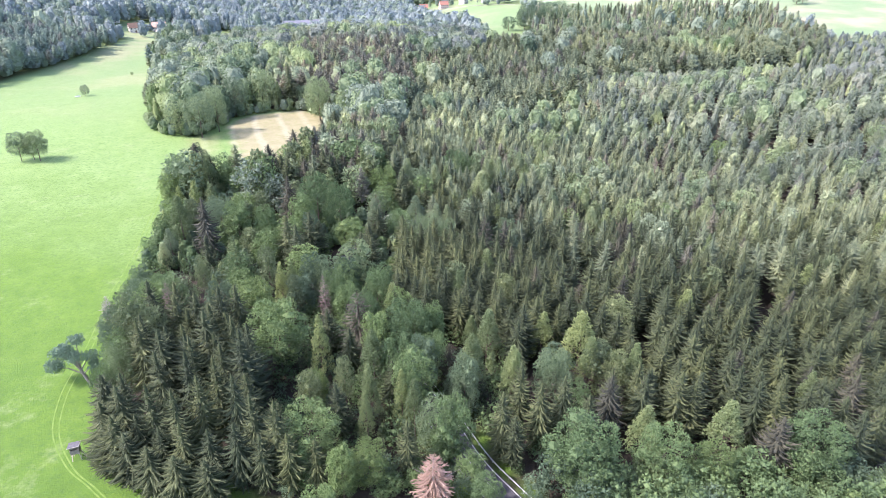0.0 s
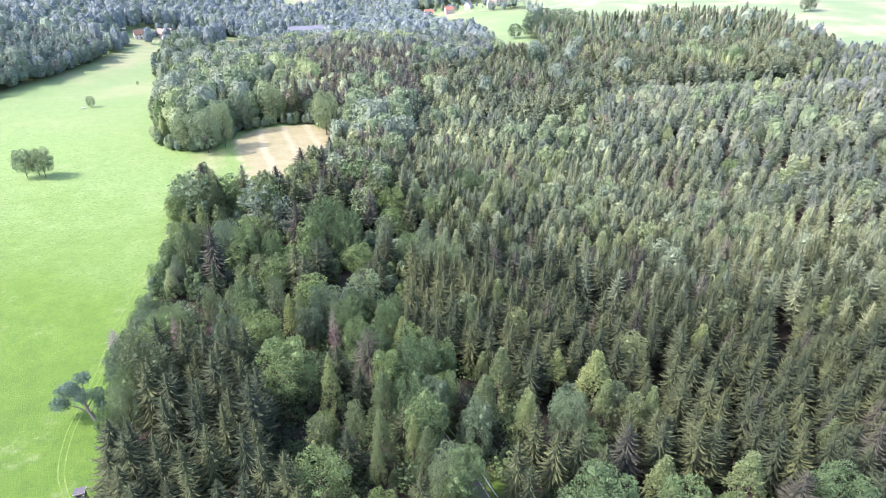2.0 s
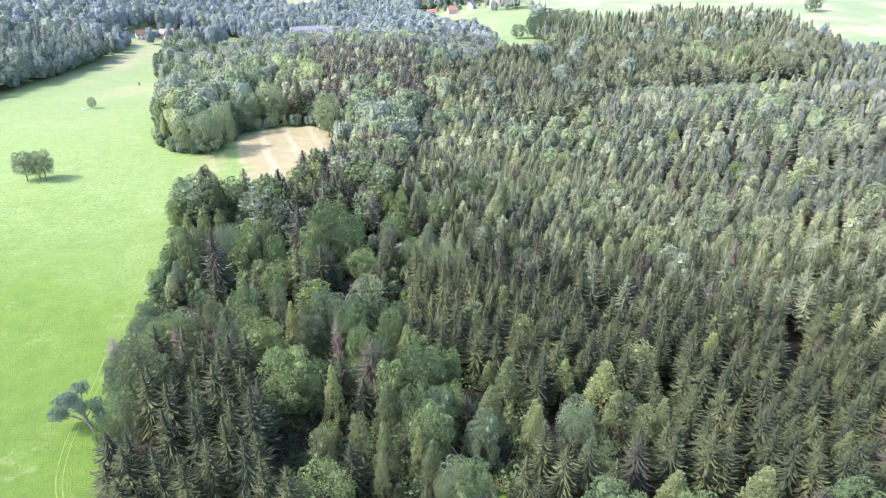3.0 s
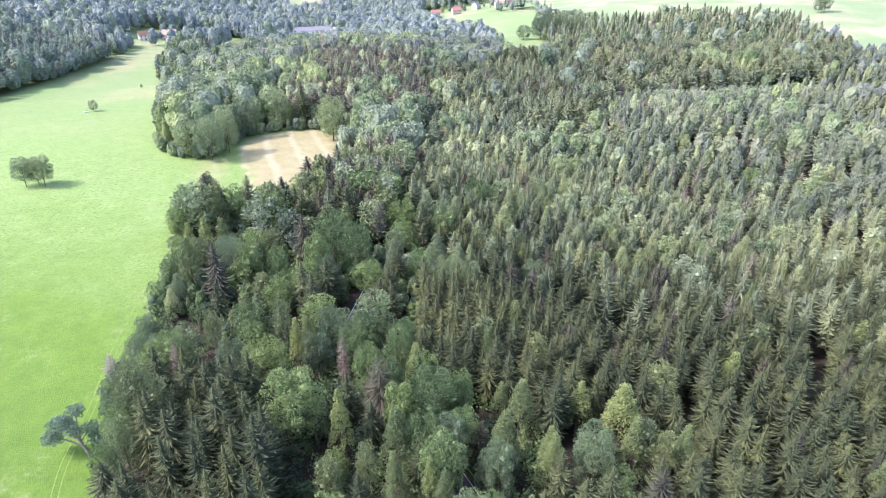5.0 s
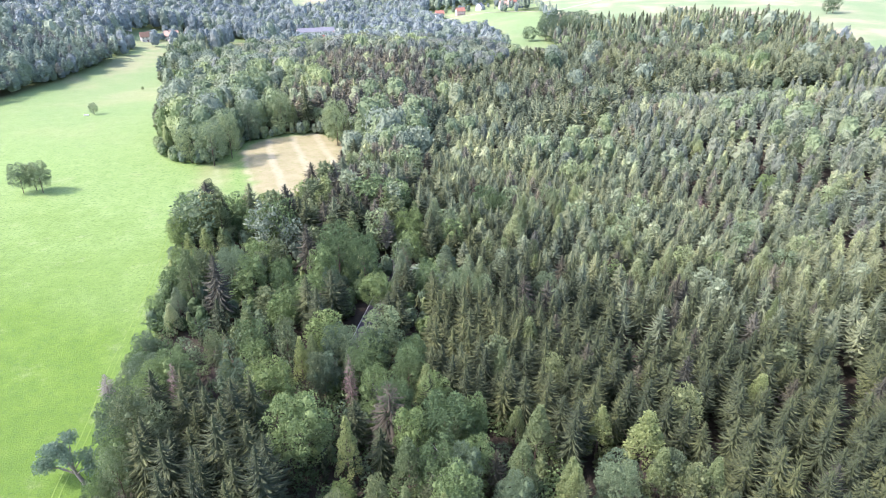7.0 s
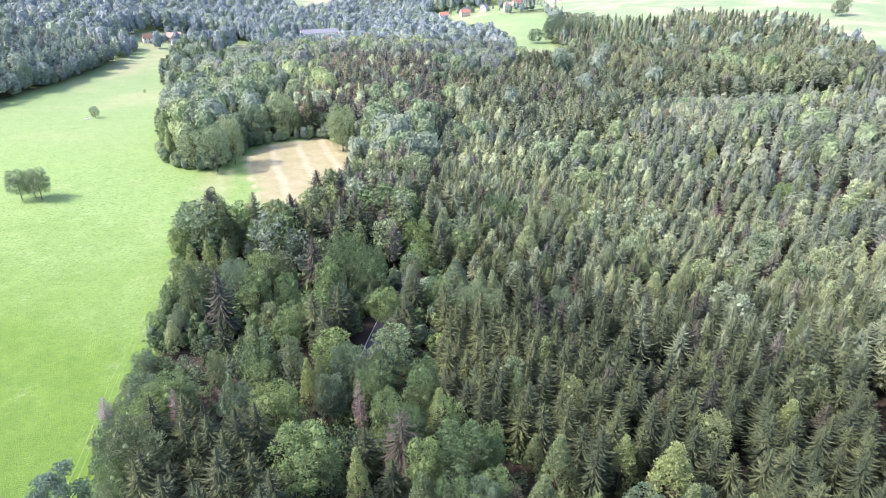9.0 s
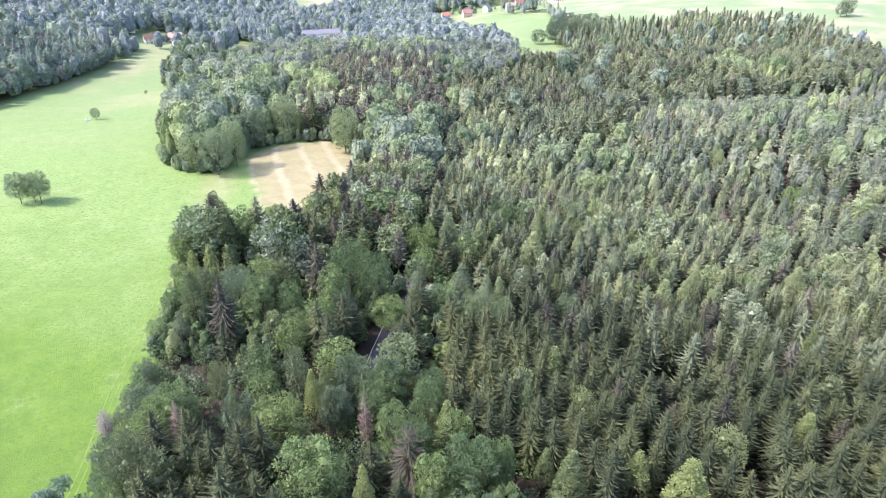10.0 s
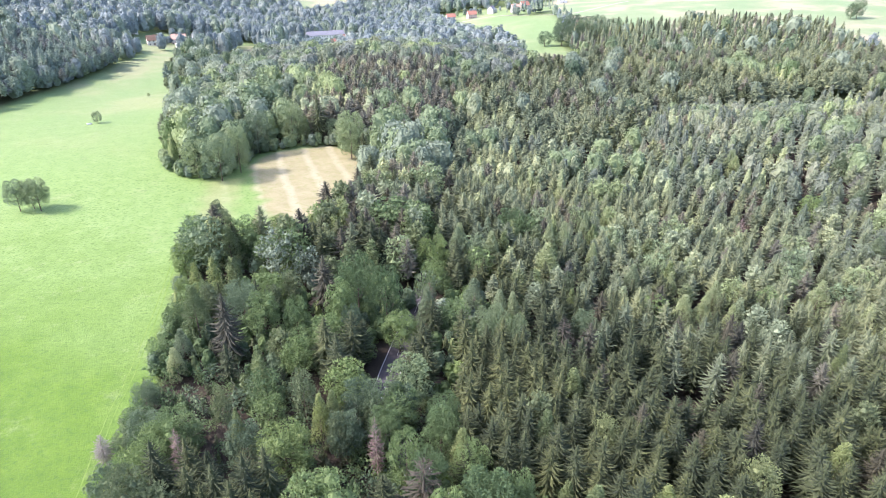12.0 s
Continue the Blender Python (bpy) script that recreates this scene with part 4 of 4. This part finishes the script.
def plain(name, color, rough=0.7, other=None, scale=4.0, metal=0.0):
    """A surface with mottling at two scales."""
    m, nt, b = base_material(name, rough)
    b.inputs["Metallic"].default_value = metal
    other = other or tuple(c * 0.72 for c in color)
    f, g = noise_node(nt, scale, 5), noise_node(nt, scale * 7, 4)
    col = mix_color(nt, ramp_node(nt, f, [(0.35, (0, 0, 0)), (0.7, (1, 1, 1))]), other, color)
    col = mix_color(nt, 0.5, col, ramp_node(nt, g, [(0.3, (0.75, 0.75, 0.75)), (0.7, (1.15, 1.15, 1.15))]), "MULTIPLY")
    nt.links.new(col, b.inputs["Base Color"])
    bump_to(nt, b, g, 0.3, 0.02)
    return m


ASPHALT = plain("asphalt", (0.095, 0.090, 0.098), 0.85, (0.065, 0.062, 0.070), 0.6)
WHITE_PAINT = plain("road_paint", (0.72, 0.72, 0.70), 0.6, (0.55, 0.55, 0.53), 2.0)
STEEL = plain("galvanised_steel", (0.62, 0.63, 0.64), 0.45, (0.48, 0.49, 0.50), 2.0, 0.6)
PALE_TRACK = plain("flattened_grass", (0.170, 0.255, 0.060), 0.9, (0.105, 0.195, 0.028), 0.5)
OLD_WOOD = plain("weathered_boards", (0.30, 0.27, 0.24), 0.85, (0.20, 0.18, 0.16), 3.0)
BIRCH_WOOD = plain("pale_poles", (0.55, 0.50, 0.44), 0.85, (0.38, 0.34, 0.30), 3.0)
FELT = plain("grey_roofing_felt", (0.13, 0.125, 0.14), 0.9, (0.09, 0.088, 0.10), 2.0)
GLASS = plain("dark_window_glass", (0.05, 0.06, 0.075), 0.12, (0.035, 0.04, 0.05), 0.3)
CREAM = plain("cream_render", (0.74, 0.70, 0.62), 0.9, (0.66, 0.62, 0.54), 0.4)
WHITE_WALL = plain("white_render", (0.80, 0.79, 0.76), 0.9, (0.72, 0.71, 0.68), 0.4)
ROSE_WALL = plain("rose_render", (0.62, 0.46, 0.42), 0.9, (0.54, 0.40, 0.36), 0.4)
RED_TILE = plain("red_roof_tiles", (0.40, 0.19, 0.14), 0.85, (0.30, 0.14, 0.10), 0.8)
ORANGE_TILE = plain("orange_roof_tiles", (0.52, 0.34, 0.26), 0.85, (0.42, 0.26, 0.20), 0.8)
SLATE = plain("grey_slate", (0.22, 0.23, 0.26), 0.7, (0.16, 0.17, 0.19), 0.8)
BROWN_WOOD = plain("brown_painted_wood", (0.20, 0.13, 0.09), 0.8, (0.14, 0.09, 0.06), 2.0)


def z_at(x, y):
    return float(ground_z(x, y))


# ---- the road, its markings and crash barrier ----
def ribbon(line, left, right, lift, thick=0.0, pick_steps=None):
    """A band along a plan line between two offsets to its right-hand side."""
    bm = bmesh.new()
    prev = None
    for i, p in enumerate(line):
        d = (line[min(i + 1, len(line) - 1)] - line[max(i - 1, 0)]).normalized()
        n = Vector((d.y, -d.x))
        z = z_at(p.x, p.y) + lift
        row = [bm.verts.new((p.x + n.x * o, p.y + n.y * o, z - dz)) for o, dz in ((left, thick), (left, 0), (right, 0), (right, thick))]
        if prev and (pick_steps is None or pick_steps(i)):
            for a, b in ((0, 1), (1, 2), (2, 3)):
                bm.faces.new((prev[a], prev[b], row[b], row[a]))
        prev = row
    bmesh.ops.delete(bm, geom=[v for v in bm.verts if not v.link_faces], context="VERTS")
    bmesh.ops.recalc_face_normals(bm, faces=bm.faces[:])
    return bm


def build_road():
    road = tagged(part("road", ribbon(ROAD_LINE, -2.9, 2.9, 0.12, 0.5), ASPHALT), "narrow dark asphalt forest road with white lines", "road", kind="structure")
    part("edge_line", ribbon(ROAD_LINE, -2.72, -2.58, 0.126), WHITE_PAINT, road, "white edge line")
    part("edge_line", ribbon(ROAD_LINE, 2.58, 2.72, 0.126), WHITE_PAINT, road, "white edge line")
    part("centre_line", ribbon(ROAD_LINE, -0.07, 0.07, 0.126, 0, lambda i: i % 5 < 3), WHITE_PAINT, road, "white broken centre line")


def build_barrier(a, b, name="crash_barrier"):
    """Steel barrier: a folded beam on posts along the right-hand edge of a stretch of road."""
    line = [p for p in ROAD_LINE if a <= p.y <= b]
    root = tagged(new(name), "galvanised steel crash barrier along the forest road", "barrier")
    bm = ribbon(line, 3.80, 3.86, 0.80, 0.32)
    part("beam", bm, STEEL, root)
    bm = ribbon(line, 3.76, 3.80, 0.70, 0.10)
    part("beam_fold", bm, STEEL, root)
    for i, p in enumerate(line[::2]):
        d = (line[min(2 * i + 1, len(line) - 1)] - line[max(2 * i - 1, 0)]).normalized()
        x, y = p.x + d.y * 3.93, p.y - d.x * 3.93
        box_part("post", (x, y, z_at(x, y) + 0.3), (0.12, 0.12, 0.9), STEEL, root)


build_road()
build_barrier(60, 112)
build_barrier(168, 196)


# ---- wheel tracks in the meadow ----
def build_track(points, name="wheel_track"):
    line = smooth_line(points, 1.2)
    return tagged(part(name, ribbon(line, -0.14, 0.14, 0.04, 0.06), PALE_TRACK), "pale wheel track of flattened grass in the meadow", "track", kind="structure")


TRACK = [(-42, 60), (-54, 75), (-64, 83.5), (-71.5, 89), (-79.2, 98.2), (-83.6, 109.5), (-85.6, 120.5), (-87.6, 131), (-92.5, 152), (-94.2, 164), (-98.6, 185), (-102.8, 203), (-112, 240), (-119, 270)]
build_track([(x - 0.75, y + 0.15) for x, y in TRACK])
build_track([(x + 0.75, y - 0.15) for x, y in TRACK])


LANE = plain("pale_gravel", (0.36, 0.33, 0.28), 0.95, (0.28, 0.26, 0.22), 0.4)
tagged(part("lane", ribbon(smooth_line([(-70, 985), (-40, 990), (29, 1017), (72, 992), (116, 957), (150, 960), (230, 1040)], 6), -1.8, 1.8, 0.15, 0.3), LANE), "pale gravel lane between far meadow and village", "lane", kind="structure")


# ---- hunters' hide at the wood's edge ----
def build_hide(x, y, turn):
    root = tagged(new("hunting_hide"), "small raised wooden hunting hide with grey felt roof", "hide")
    for sx in (-1, 1):
        for sy in (-1, 1):
            bm = bmesh.new()
            bar_between(bm, (sx * 0.95, sy * 0.95, -0.2), (sx * 0.75, sy * 0.75, 2.0), 0.13)
            part("leg", bm, BIRCH_WOOD, root)
        bm = bmesh.new()
        bar_between(bm, (sx * 0.93, -0.93, 0.3), (sx * 0.8, 0.8, 1.7), 0.09)
        part("brace", bm, BIRCH_WOOD, root)
    box_part("floor", (0, 0, 2.0), (1.9, 1.9, 0.1), OLD_WOOD, root)
    for sx, sy in ((1, 0), (-1, 0), (0, 1), (0, -1)):
        size = (0.05, 1.8, 1.0) if sx else (1.7, 0.05, 1.0)
        panel = box_part("side_panel", (sx * 0.88, sy * 0.88, 2.55), size, OLD_WOOD, root)
        size = (0.05, 1.8, 0.32) if sx else (1.7, 0.05, 0.32)
        box_part("upper_board", (sx * 0.88, sy * 0.88, 3.65), size, OLD_WOOD, root)
    for sx in (-1, 1):
        for sy in (-1, 1):
            box_part("corner_post", (sx * 0.9, sy * 0.9, 2.9), (0.09, 0.09, 1.8), OLD_WOOD, root)
    tilt = Euler((radians(-11), 0, 0)).to_matrix()
    box_part("roof", (0, 0, 3.98), (2.4, 2.5, 0.08), FELT, root, "grey felt roof", tilt)
    box_part("roof_edge", (0, -1.27, 4.20), (2.46, 0.06, 0.16), BIRCH_WOOD, root)
    box_part("roof_edge", (1.23, 0, 3.98), (0.06, 2.5, 0.14), BIRCH_WOOD, root, "", tilt)
    ladder = new("ladder")
    ladder.parent = root
    for sx in (-0.25, 0.25):
        bm = bmesh.new()
        bar_between(bm, (1.9, sx, -0.1), (0.95, sx, 2.1), 0.08)
        part("rail", bm, BIRCH_WOOD, ladder)
    for i in range(6):
        t = (i + 0.7) / 6.5
        box_part("rung", (1.9 - 0.95 * t, 0, -0.1 + 2.2 * t), (0.06, 0.5, 0.06), BIRCH_WOOD, ladder)
    root.matrix_basis = pose(x, y, z_at(x, y), 0, 0, turn) @ Matrix.Scale(0.86, 4)


build_hide(-71.2, 91.5, 20)


# ---- single trees ----
def build_old_tree(x, y):
    """An old leaning tree with thick limbs and leaf pads."""
    r = random.Random(5)
    root = tagged(new("old_tree"), "gnarled old tree with sparse grey-green leaf pads leaning over meadow", "tree")
    tips = [(-2.6, -0.6, 8.2), (-4.8, 0.6, 6.6), (-1.2, 1.4, 9.0), (-5.6, -0.8, 4.6), (1.6, 0.4, 6.0), (-3.4, 1.6, 5.4), (2.4, -0.6, 4.4), (-0.4, -1.4, 7.0), (-6.0, 0.8, 3.2)]
    def tube(path, radii):
        bm = bmesh.new()
        prev = None
        for p, rad in zip(path, radii):
            ring = [bm.verts.new((p[0] + rad * math.cos(a * 0.898), p[1] + rad * math.sin(a * 0.898), p[2])) for a in range(7)]
            if prev:
                for a in range(7):
                    bm.faces.new((prev[a], prev[(a + 1) % 7], ring[(a + 1) % 7], ring[a]))
            prev = ring
        return bm
    part("trunk", tube([(0.2, 0, -0.3), (0, 0, 0.3), (-0.5, 0, 1.6), (-1.1, 0.1, 3.2), (-1.5, 0.1, 4.4)], [0.55, 0.40, 0.32, 0.26, 0.18]), GREY_BARK, root)
    vs, fs, base = [], [], 0
    for t in tips:
        low = (-1.0, 0.1, 3.0) if t[2] > 5 else (-0.7, 0.05, 2.2)
        mid = ((low[0] + t[0]) / 2, (low[1] + t[1]) / 2, (low[2] + t[2]) / 2 + 0.5)
        part("limb", tube([low, mid, t], [0.16, 0.10, 0.04]), GREY_BARK, root)
        v, f = crown_form(r, 12, 620, 0.150, 0.2, 0.8, inner=False, upright=0.5, wild=0.7)
        vs.append(v * (2.3, 2.3, 2.3) + (t[0], t[1], t[2] - 1.2))
        fs.append(f + base)
        base += len(v)
    crown = new("crown", mesh_from("crown", np.concatenate(vs), np.concatenate(fs)))
    crown.data.materials.append(foliage("pale_old_leaves", *PALETTE["willow"], translucent=0.35))
    crown.parent = root
    root.matrix_basis = pose(x, y, z_at(x, y), 0, 0, 0) @ Matrix.Scale(1.15, 4)


build_old_tree(-80.0, 114.0)
LABELS["broadleaf"] = "broad leafy green tree standing alone on the meadow"
for x, y, h, wide in ((-185.5, 266, 13.5, 10.5), (-181.5, 268.5, 12.5, 9.5), (-177.5, 266.5, 14.0, 11.0)):
    tagged(plant("pale_broadleaf", x, y, h, wide / (h * 0.62), None, 0), LABELS["broadleaf"])
for x, y, h in ((-230.5, 409, 7.5), (-238, 492, 3.0), (-262, 600, 5.0)):
    tagged(plant("pale_broadleaf", x, y, h, 1.35, None, 1), "small round bush standing alone on the meadow")
for x, y, h, wide in ((69, 700, 15, 14), (86, 700, 22, 20), (97, 690, 24, 20), (108, 702, 25, 20), (118, 688, 23, 18), (130, 700, 22, 17), (142, 692, 19, 15), (92, 733, 24, 20), (104, 743, 25, 20), (117, 735, 24, 19), (130, 745, 23, 18), (144, 733, 21, 17)):
    tagged(plant("blue_broadleaf", x, y, h, 1.2 * wide / (h * 0.62), None, 1), "rounded leafy tree beside a far green meadow")
for x, y, h, wide in ((24, 672, 20, 17), (32, 652, 20, 16), (-3, 673, 18, 15), (10, 662, 17, 14), (-24, 721, 19, 16), (-38, 643, 18, 15), (-88, 790, 20, 17), (-51, 565, 18, 15)):
    tagged(plant("blue_broadleaf", x, y, h, 1.15 * wide / (h * 0.62), None, 1), "large rounded leafy tree in a wooded valley")
for x, y, h, wide in ((418, 799, 17, 15), (427, 803, 22, 18)):
    tagged(plant("pale_broadleaf", x, y, h, wide / (h * 0.62)), "tall leafy tree standing alone in pale fields")
for x, y, h in ((-85.5, 137, 9), (-82, 133, 6)):
    plant("grey_dead", x, y, h, 1.6)
for x, y, h in ((-83.5, 145, 8), (-82.0, 139, 8), (-79.5, 131, 8), (-77, 124, 6), (-84, 153, 9)):
    tagged(plant("blue_broadleaf", x, y, h, 1.25), "bushy grey-green shrub at the wood's edge")


def build_undergrowth():
    """Bushes and young trees under and between the near trees."""
    r = np.random.RandomState(21)
    places = scatter(r, -108, 118, 80, 235, 3.4, apart=False)
    rows = []
    for x, y in places:
        mixed = x < 16 and (x > -38 or y > 128)
        if r.rand() < (0.9 if mixed else 0.5 if y < 104 and x > 14 else 0.12):
            rows.append((pick(r, ("broadleaf", 5), ("blue_broadleaf", 2), ("spruce", 2), ("larch", 1)), x, y, r.uniform(2.5, 7.5 if mixed else 6.0), r.uniform(1.0, 1.45)))
    plant_stand("undergrowth", "leafy green bushes and young trees between trunks", [q for q in rows if q[2] < 165], BUSH)
    plant_stand("undergrowth", "low leafy growth under dense forest trees", [q for q in rows if q[2] >= 165], FARTHEST)
    front = []
    for x in np.arange(-27, 86, 2.6):
        for y in ((82, 86) if x < 14 else (76, 82)):
            if road_distance(x, y) > 4.2:
                front.append((pick(r, ("broadleaf", 5), ("blue_broadleaf", 2), ("larch", 1)), x + r.uniform(-1.2, 1.2), y + r.uniform(-2, 2), r.uniform(3.5, 7) if x < 14 else r.uniform(7, 12), 1.25))
    plant_stand("forest_edge_bushes", "leafy bushes and young broadleaf trees along the wood's front", front, MIDDLE)


build_undergrowth()
edge_rs = np.random.RandomState(31)
EDGE = []
for (x0, y0), (x1, y1) in zip(MEADOW[13:23], MEADOW[14:24]):
    for t in np.arange(0, 1, 2.4 / math.hypot(x1 - x0, y1 - y0)):
        for _ in range(2):
            x, y = x0 + (x1 - x0) * t + edge_rs.uniform(-4, 4), y0 + (y1 - y0) * t + edge_rs.uniform(-4, 4)
            if not inside(MEADOW, x, y) or edge_distance(MEADOW, x, y) < 1:
                EDGE.append((pick(edge_rs, ("broadleaf", 3), ("blue_broadleaf", 2), ("larch", 1)), x, y, edge_rs.uniform(3, 7.5), 1.3))
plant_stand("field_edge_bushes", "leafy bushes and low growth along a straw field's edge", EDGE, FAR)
for x, y, h, wide in ((-1.2, 91.5, 16, 9), (-5.5, 96, 17, 10), (-6.0, 103, 18, 11), (-4.5, 109.5, 17, 9), (4.5, 103, 17, 8), (-2.0, 113, 16, 9), (-10.0, 110, 17, 9), (-15.0, 119, 17, 9.5), (-6.5, 123.5, 17, 9), (-19.0, 128, 17, 9.5),
                      (-11.0, 132, 16, 9), (-23.5, 134, 16, 9), (-17.0, 141, 16, 9), (-28.5, 142, 15, 8.5)):
    tagged(plant(pick(rs, ("broadleaf", 3), ("larch", 2), ("blue_broadleaf", 2)), x, y, h, wide / (h * 0.62)), "leafy tree overhanging a narrow forest road")


def build_tank(x, y):
    root = tagged(new("water_trough"), "white water trough with dark opening on the meadow", "trough")
    box_part("body", (0, 0, 0.5), (2.8, 1.2, 0.8), WHITE_WALL, root, bevel=0.12)
    box_part("water", (0, 0, 0.905), (2.4, 0.85, 0.02), GLASS, root, "dark water surface")
    for sx in (-1, 1):
        box_part("foot", (sx * 1.0, 0, 0.05), (0.25, 1.1, 0.3), OLD_WOOD, root)
    root.matrix_basis = pose(x, y, z_at(x, y), 0, 0, 15)


build_tank(-233.5, 405)


# ---- houses ----
def build_house(x, y, w, d, wall_h, rise, turn, wall, roof, storeys=2, across=4, label="", name="house"):
    """A gabled house: long side w along its own x, gables at both ends."""
    root = tagged(new(name), label, "house")
    bm = bmesh.new()
    pts = [(-d / 2, -1.5), (d / 2, -1.5), (d / 2, wall_h), (0, wall_h + rise), (-d / 2, wall_h)]
    ends = [[bm.verts.new((sx * w / 2, py, pz)) for py, pz in pts] for sx in (-1, 1)]
    bm.faces.new(ends[0])
    bm.faces.new(ends[1][::-1])
    for i in range(5):
        bm.faces.new((ends[0][i], ends[1][i], ends[1][(i + 1) % 5], ends[0][(i + 1) % 5]))
    bmesh.ops.recalc_face_normals(bm, faces=bm.faces[:])
    part("wall", bm, wall, root)
    slope = math.atan2(rise, d / 2)
    length = math.hypot(rise, d / 2) + 0.7
    for s in (-1, 1):
        t = Euler((-s * slope, 0, 0)).to_matrix()
        mid = Vector((0, s * (d / 4 + 0.2), wall_h + rise / 2 - 0.13)) + t @ Vector((0, 0, 0.16))
        box_part("roof_slope", mid, (w + 0.9, length, 0.22), roof, root, "", t)
    chimney = box_part("chimney", (w * 0.2, 0.5, wall_h + rise + 0.2), (0.7, 0.7, 1.6), RED_TILE, root)
    box_part("chimney_cap", (w * 0.2, 0.5, wall_h + rise + 1.06), (0.85, 0.85, 0.12), SLATE, chimney)
    step = wall_h / storeys
    for side in (-1, 1):
        for i in range(storeys):
            for j in range(across):
                px, pz = (j + 0.5) / across * w - w / 2, step * (i + 0.55)
                window = box_part("window", (px, side * (d / 2 + 0.03), pz), (1.3, 0.10, 1.5), WHITE_WALL, root, "white window frame")
                box_part("pane", (px, side * (d / 2 + 0.07), pz), (1.06, 0.06, 1.26), GLASS, window)
    for end in (-1, 1):
        for i in range(storeys):
            for j in (-1, 1):
                window = box_part("window", (end * (w / 2 + 0.03), j * d * 0.22, step * (i + 0.55)), (0.10, 1.2, 1.4), WHITE_WALL, root, "white window frame")
                box_part("pane", (end * (w / 2 + 0.07), j * d * 0.22, step * (i + 0.55)), (0.06, 0.98, 1.18), GLASS, window)
    box_part("door", (w * 0.08, -d / 2 - 0.03, 1.0), (1.1, 0.12, 2.1), BROWN_WOOD, root)
    root.matrix_basis = pose(x, y, z_at(x, y), 0, 0, turn)


build_house(-190, 893, 48, 13, 10.5, 4.0, 24, WHITE_WALL, SLATE, 3, 14, "long white three-storey building with grey slate roof", "school_building")
build_house(-151, 822, 9, 8, 8, 5.5, 65, ROSE_WALL, RED_TILE, 2, 3, "rose-coloured village house with steep red tiled roof")
build_house(-138, 815, 13, 9, 5.5, 4.0, 15, ROSE_WALL, RED_TILE, 2, 4, "rose village house with long red tiled roof")
build_house(-172, 842, 12, 8, 4, 3.6, 40, CREAM, RED_TILE, 1, 4, "low cream house with red tiled roof")
build_house(-203, 657, 9, 7, 4, 3.0, 30, WHITE_WALL, SLATE, 1, 3, "small white house with grey roof behind trees")
build_house(-326, 701, 11, 8, 5, 4.2, 35, CREAM, BROWN_WOOD, 2, 3, "cream house with dark brown roof at the meadow's end")
build_house(-310, 727, 14, 9, 5.5, 4.6, 8, CREAM, ORANGE_TILE, 2, 4, "cream house with orange tiled roof at the meadow's end")
build_house(-303, 756, 10, 8, 6, 4.4, 70, WHITE_WALL, ORANGE_TILE, 2, 3, "white gabled house with orange tiled roof")
build_house(-280, 777, 12, 8, 5, 4.0, 10, CREAM, ORANGE_TILE, 2, 4, "cream house with pale orange roof among trees")
build_house(-366, 742, 10, 8, 5, 4.0, 40, WHITE_WALL, BROWN_WOOD, 2, 3, "white house with brown roof at the wood's edge")
build_house(-298, 704, 10, 8, 4.5, 3.8, 50, WHITE_WALL, RED_TILE, 1, 3, "white cottage with red tiled roof at the meadow's end")
build_house(-282, 722, 11, 8, 5, 4.0, -10, CREAM, SLATE, 2, 3, "cream house with slate roof behind garden trees")
for x, y, turn, wall, roof, words in ((1, 1030, 20, ROSE_WALL, RED_TILE, "rose house with red roof beyond the far meadow"), (31, 1058, 70, WHITE_WALL, SLATE, "white gabled house beyond the far meadow"),
                                      (66, 1040, 10, CREAM, ORANGE_TILE, "cream house with orange roof beyond the far meadow"), (80, 1060, 30, ROSE_WALL, RED_TILE, "rose house with red tiled roof in the far village"),
                                      (-30, 1032, 15, CREAM, RED_TILE, "cream house with red roof at the far village's edge"), (140, 1085, 10, WHITE_WALL, ORANGE_TILE, "white house with orange roof beside pale fields")):
    build_house(x, y, 13, 9, 6, 4.4, turn, wall, roof, 2, 4, words)

GARDENS = []
garden = np.random.RandomState(8)
for cx, cy, spread, n in ((-205, 860, 14, 6), (-160, 850, 16, 7), (-125, 850, 18, 8), (-150, 925, 30, 14), (-320, 712, 14, 5), (-295, 745, 16, 7), (-330, 765, 20, 9), (10, 1045, 30, 12), (90, 1020, 16, 9), (60, 1065, 30, 12)):
    for _ in range(n):
        GARDENS.append((pick(garden, ("broadleaf", 3), ("blue_broadleaf", 3), ("spruce", 2)), cx + garden.normal(0, spread * 0.6), cy + abs(garden.normal(0, spread * 0.6)), garden.uniform(6, 12), 1.2))
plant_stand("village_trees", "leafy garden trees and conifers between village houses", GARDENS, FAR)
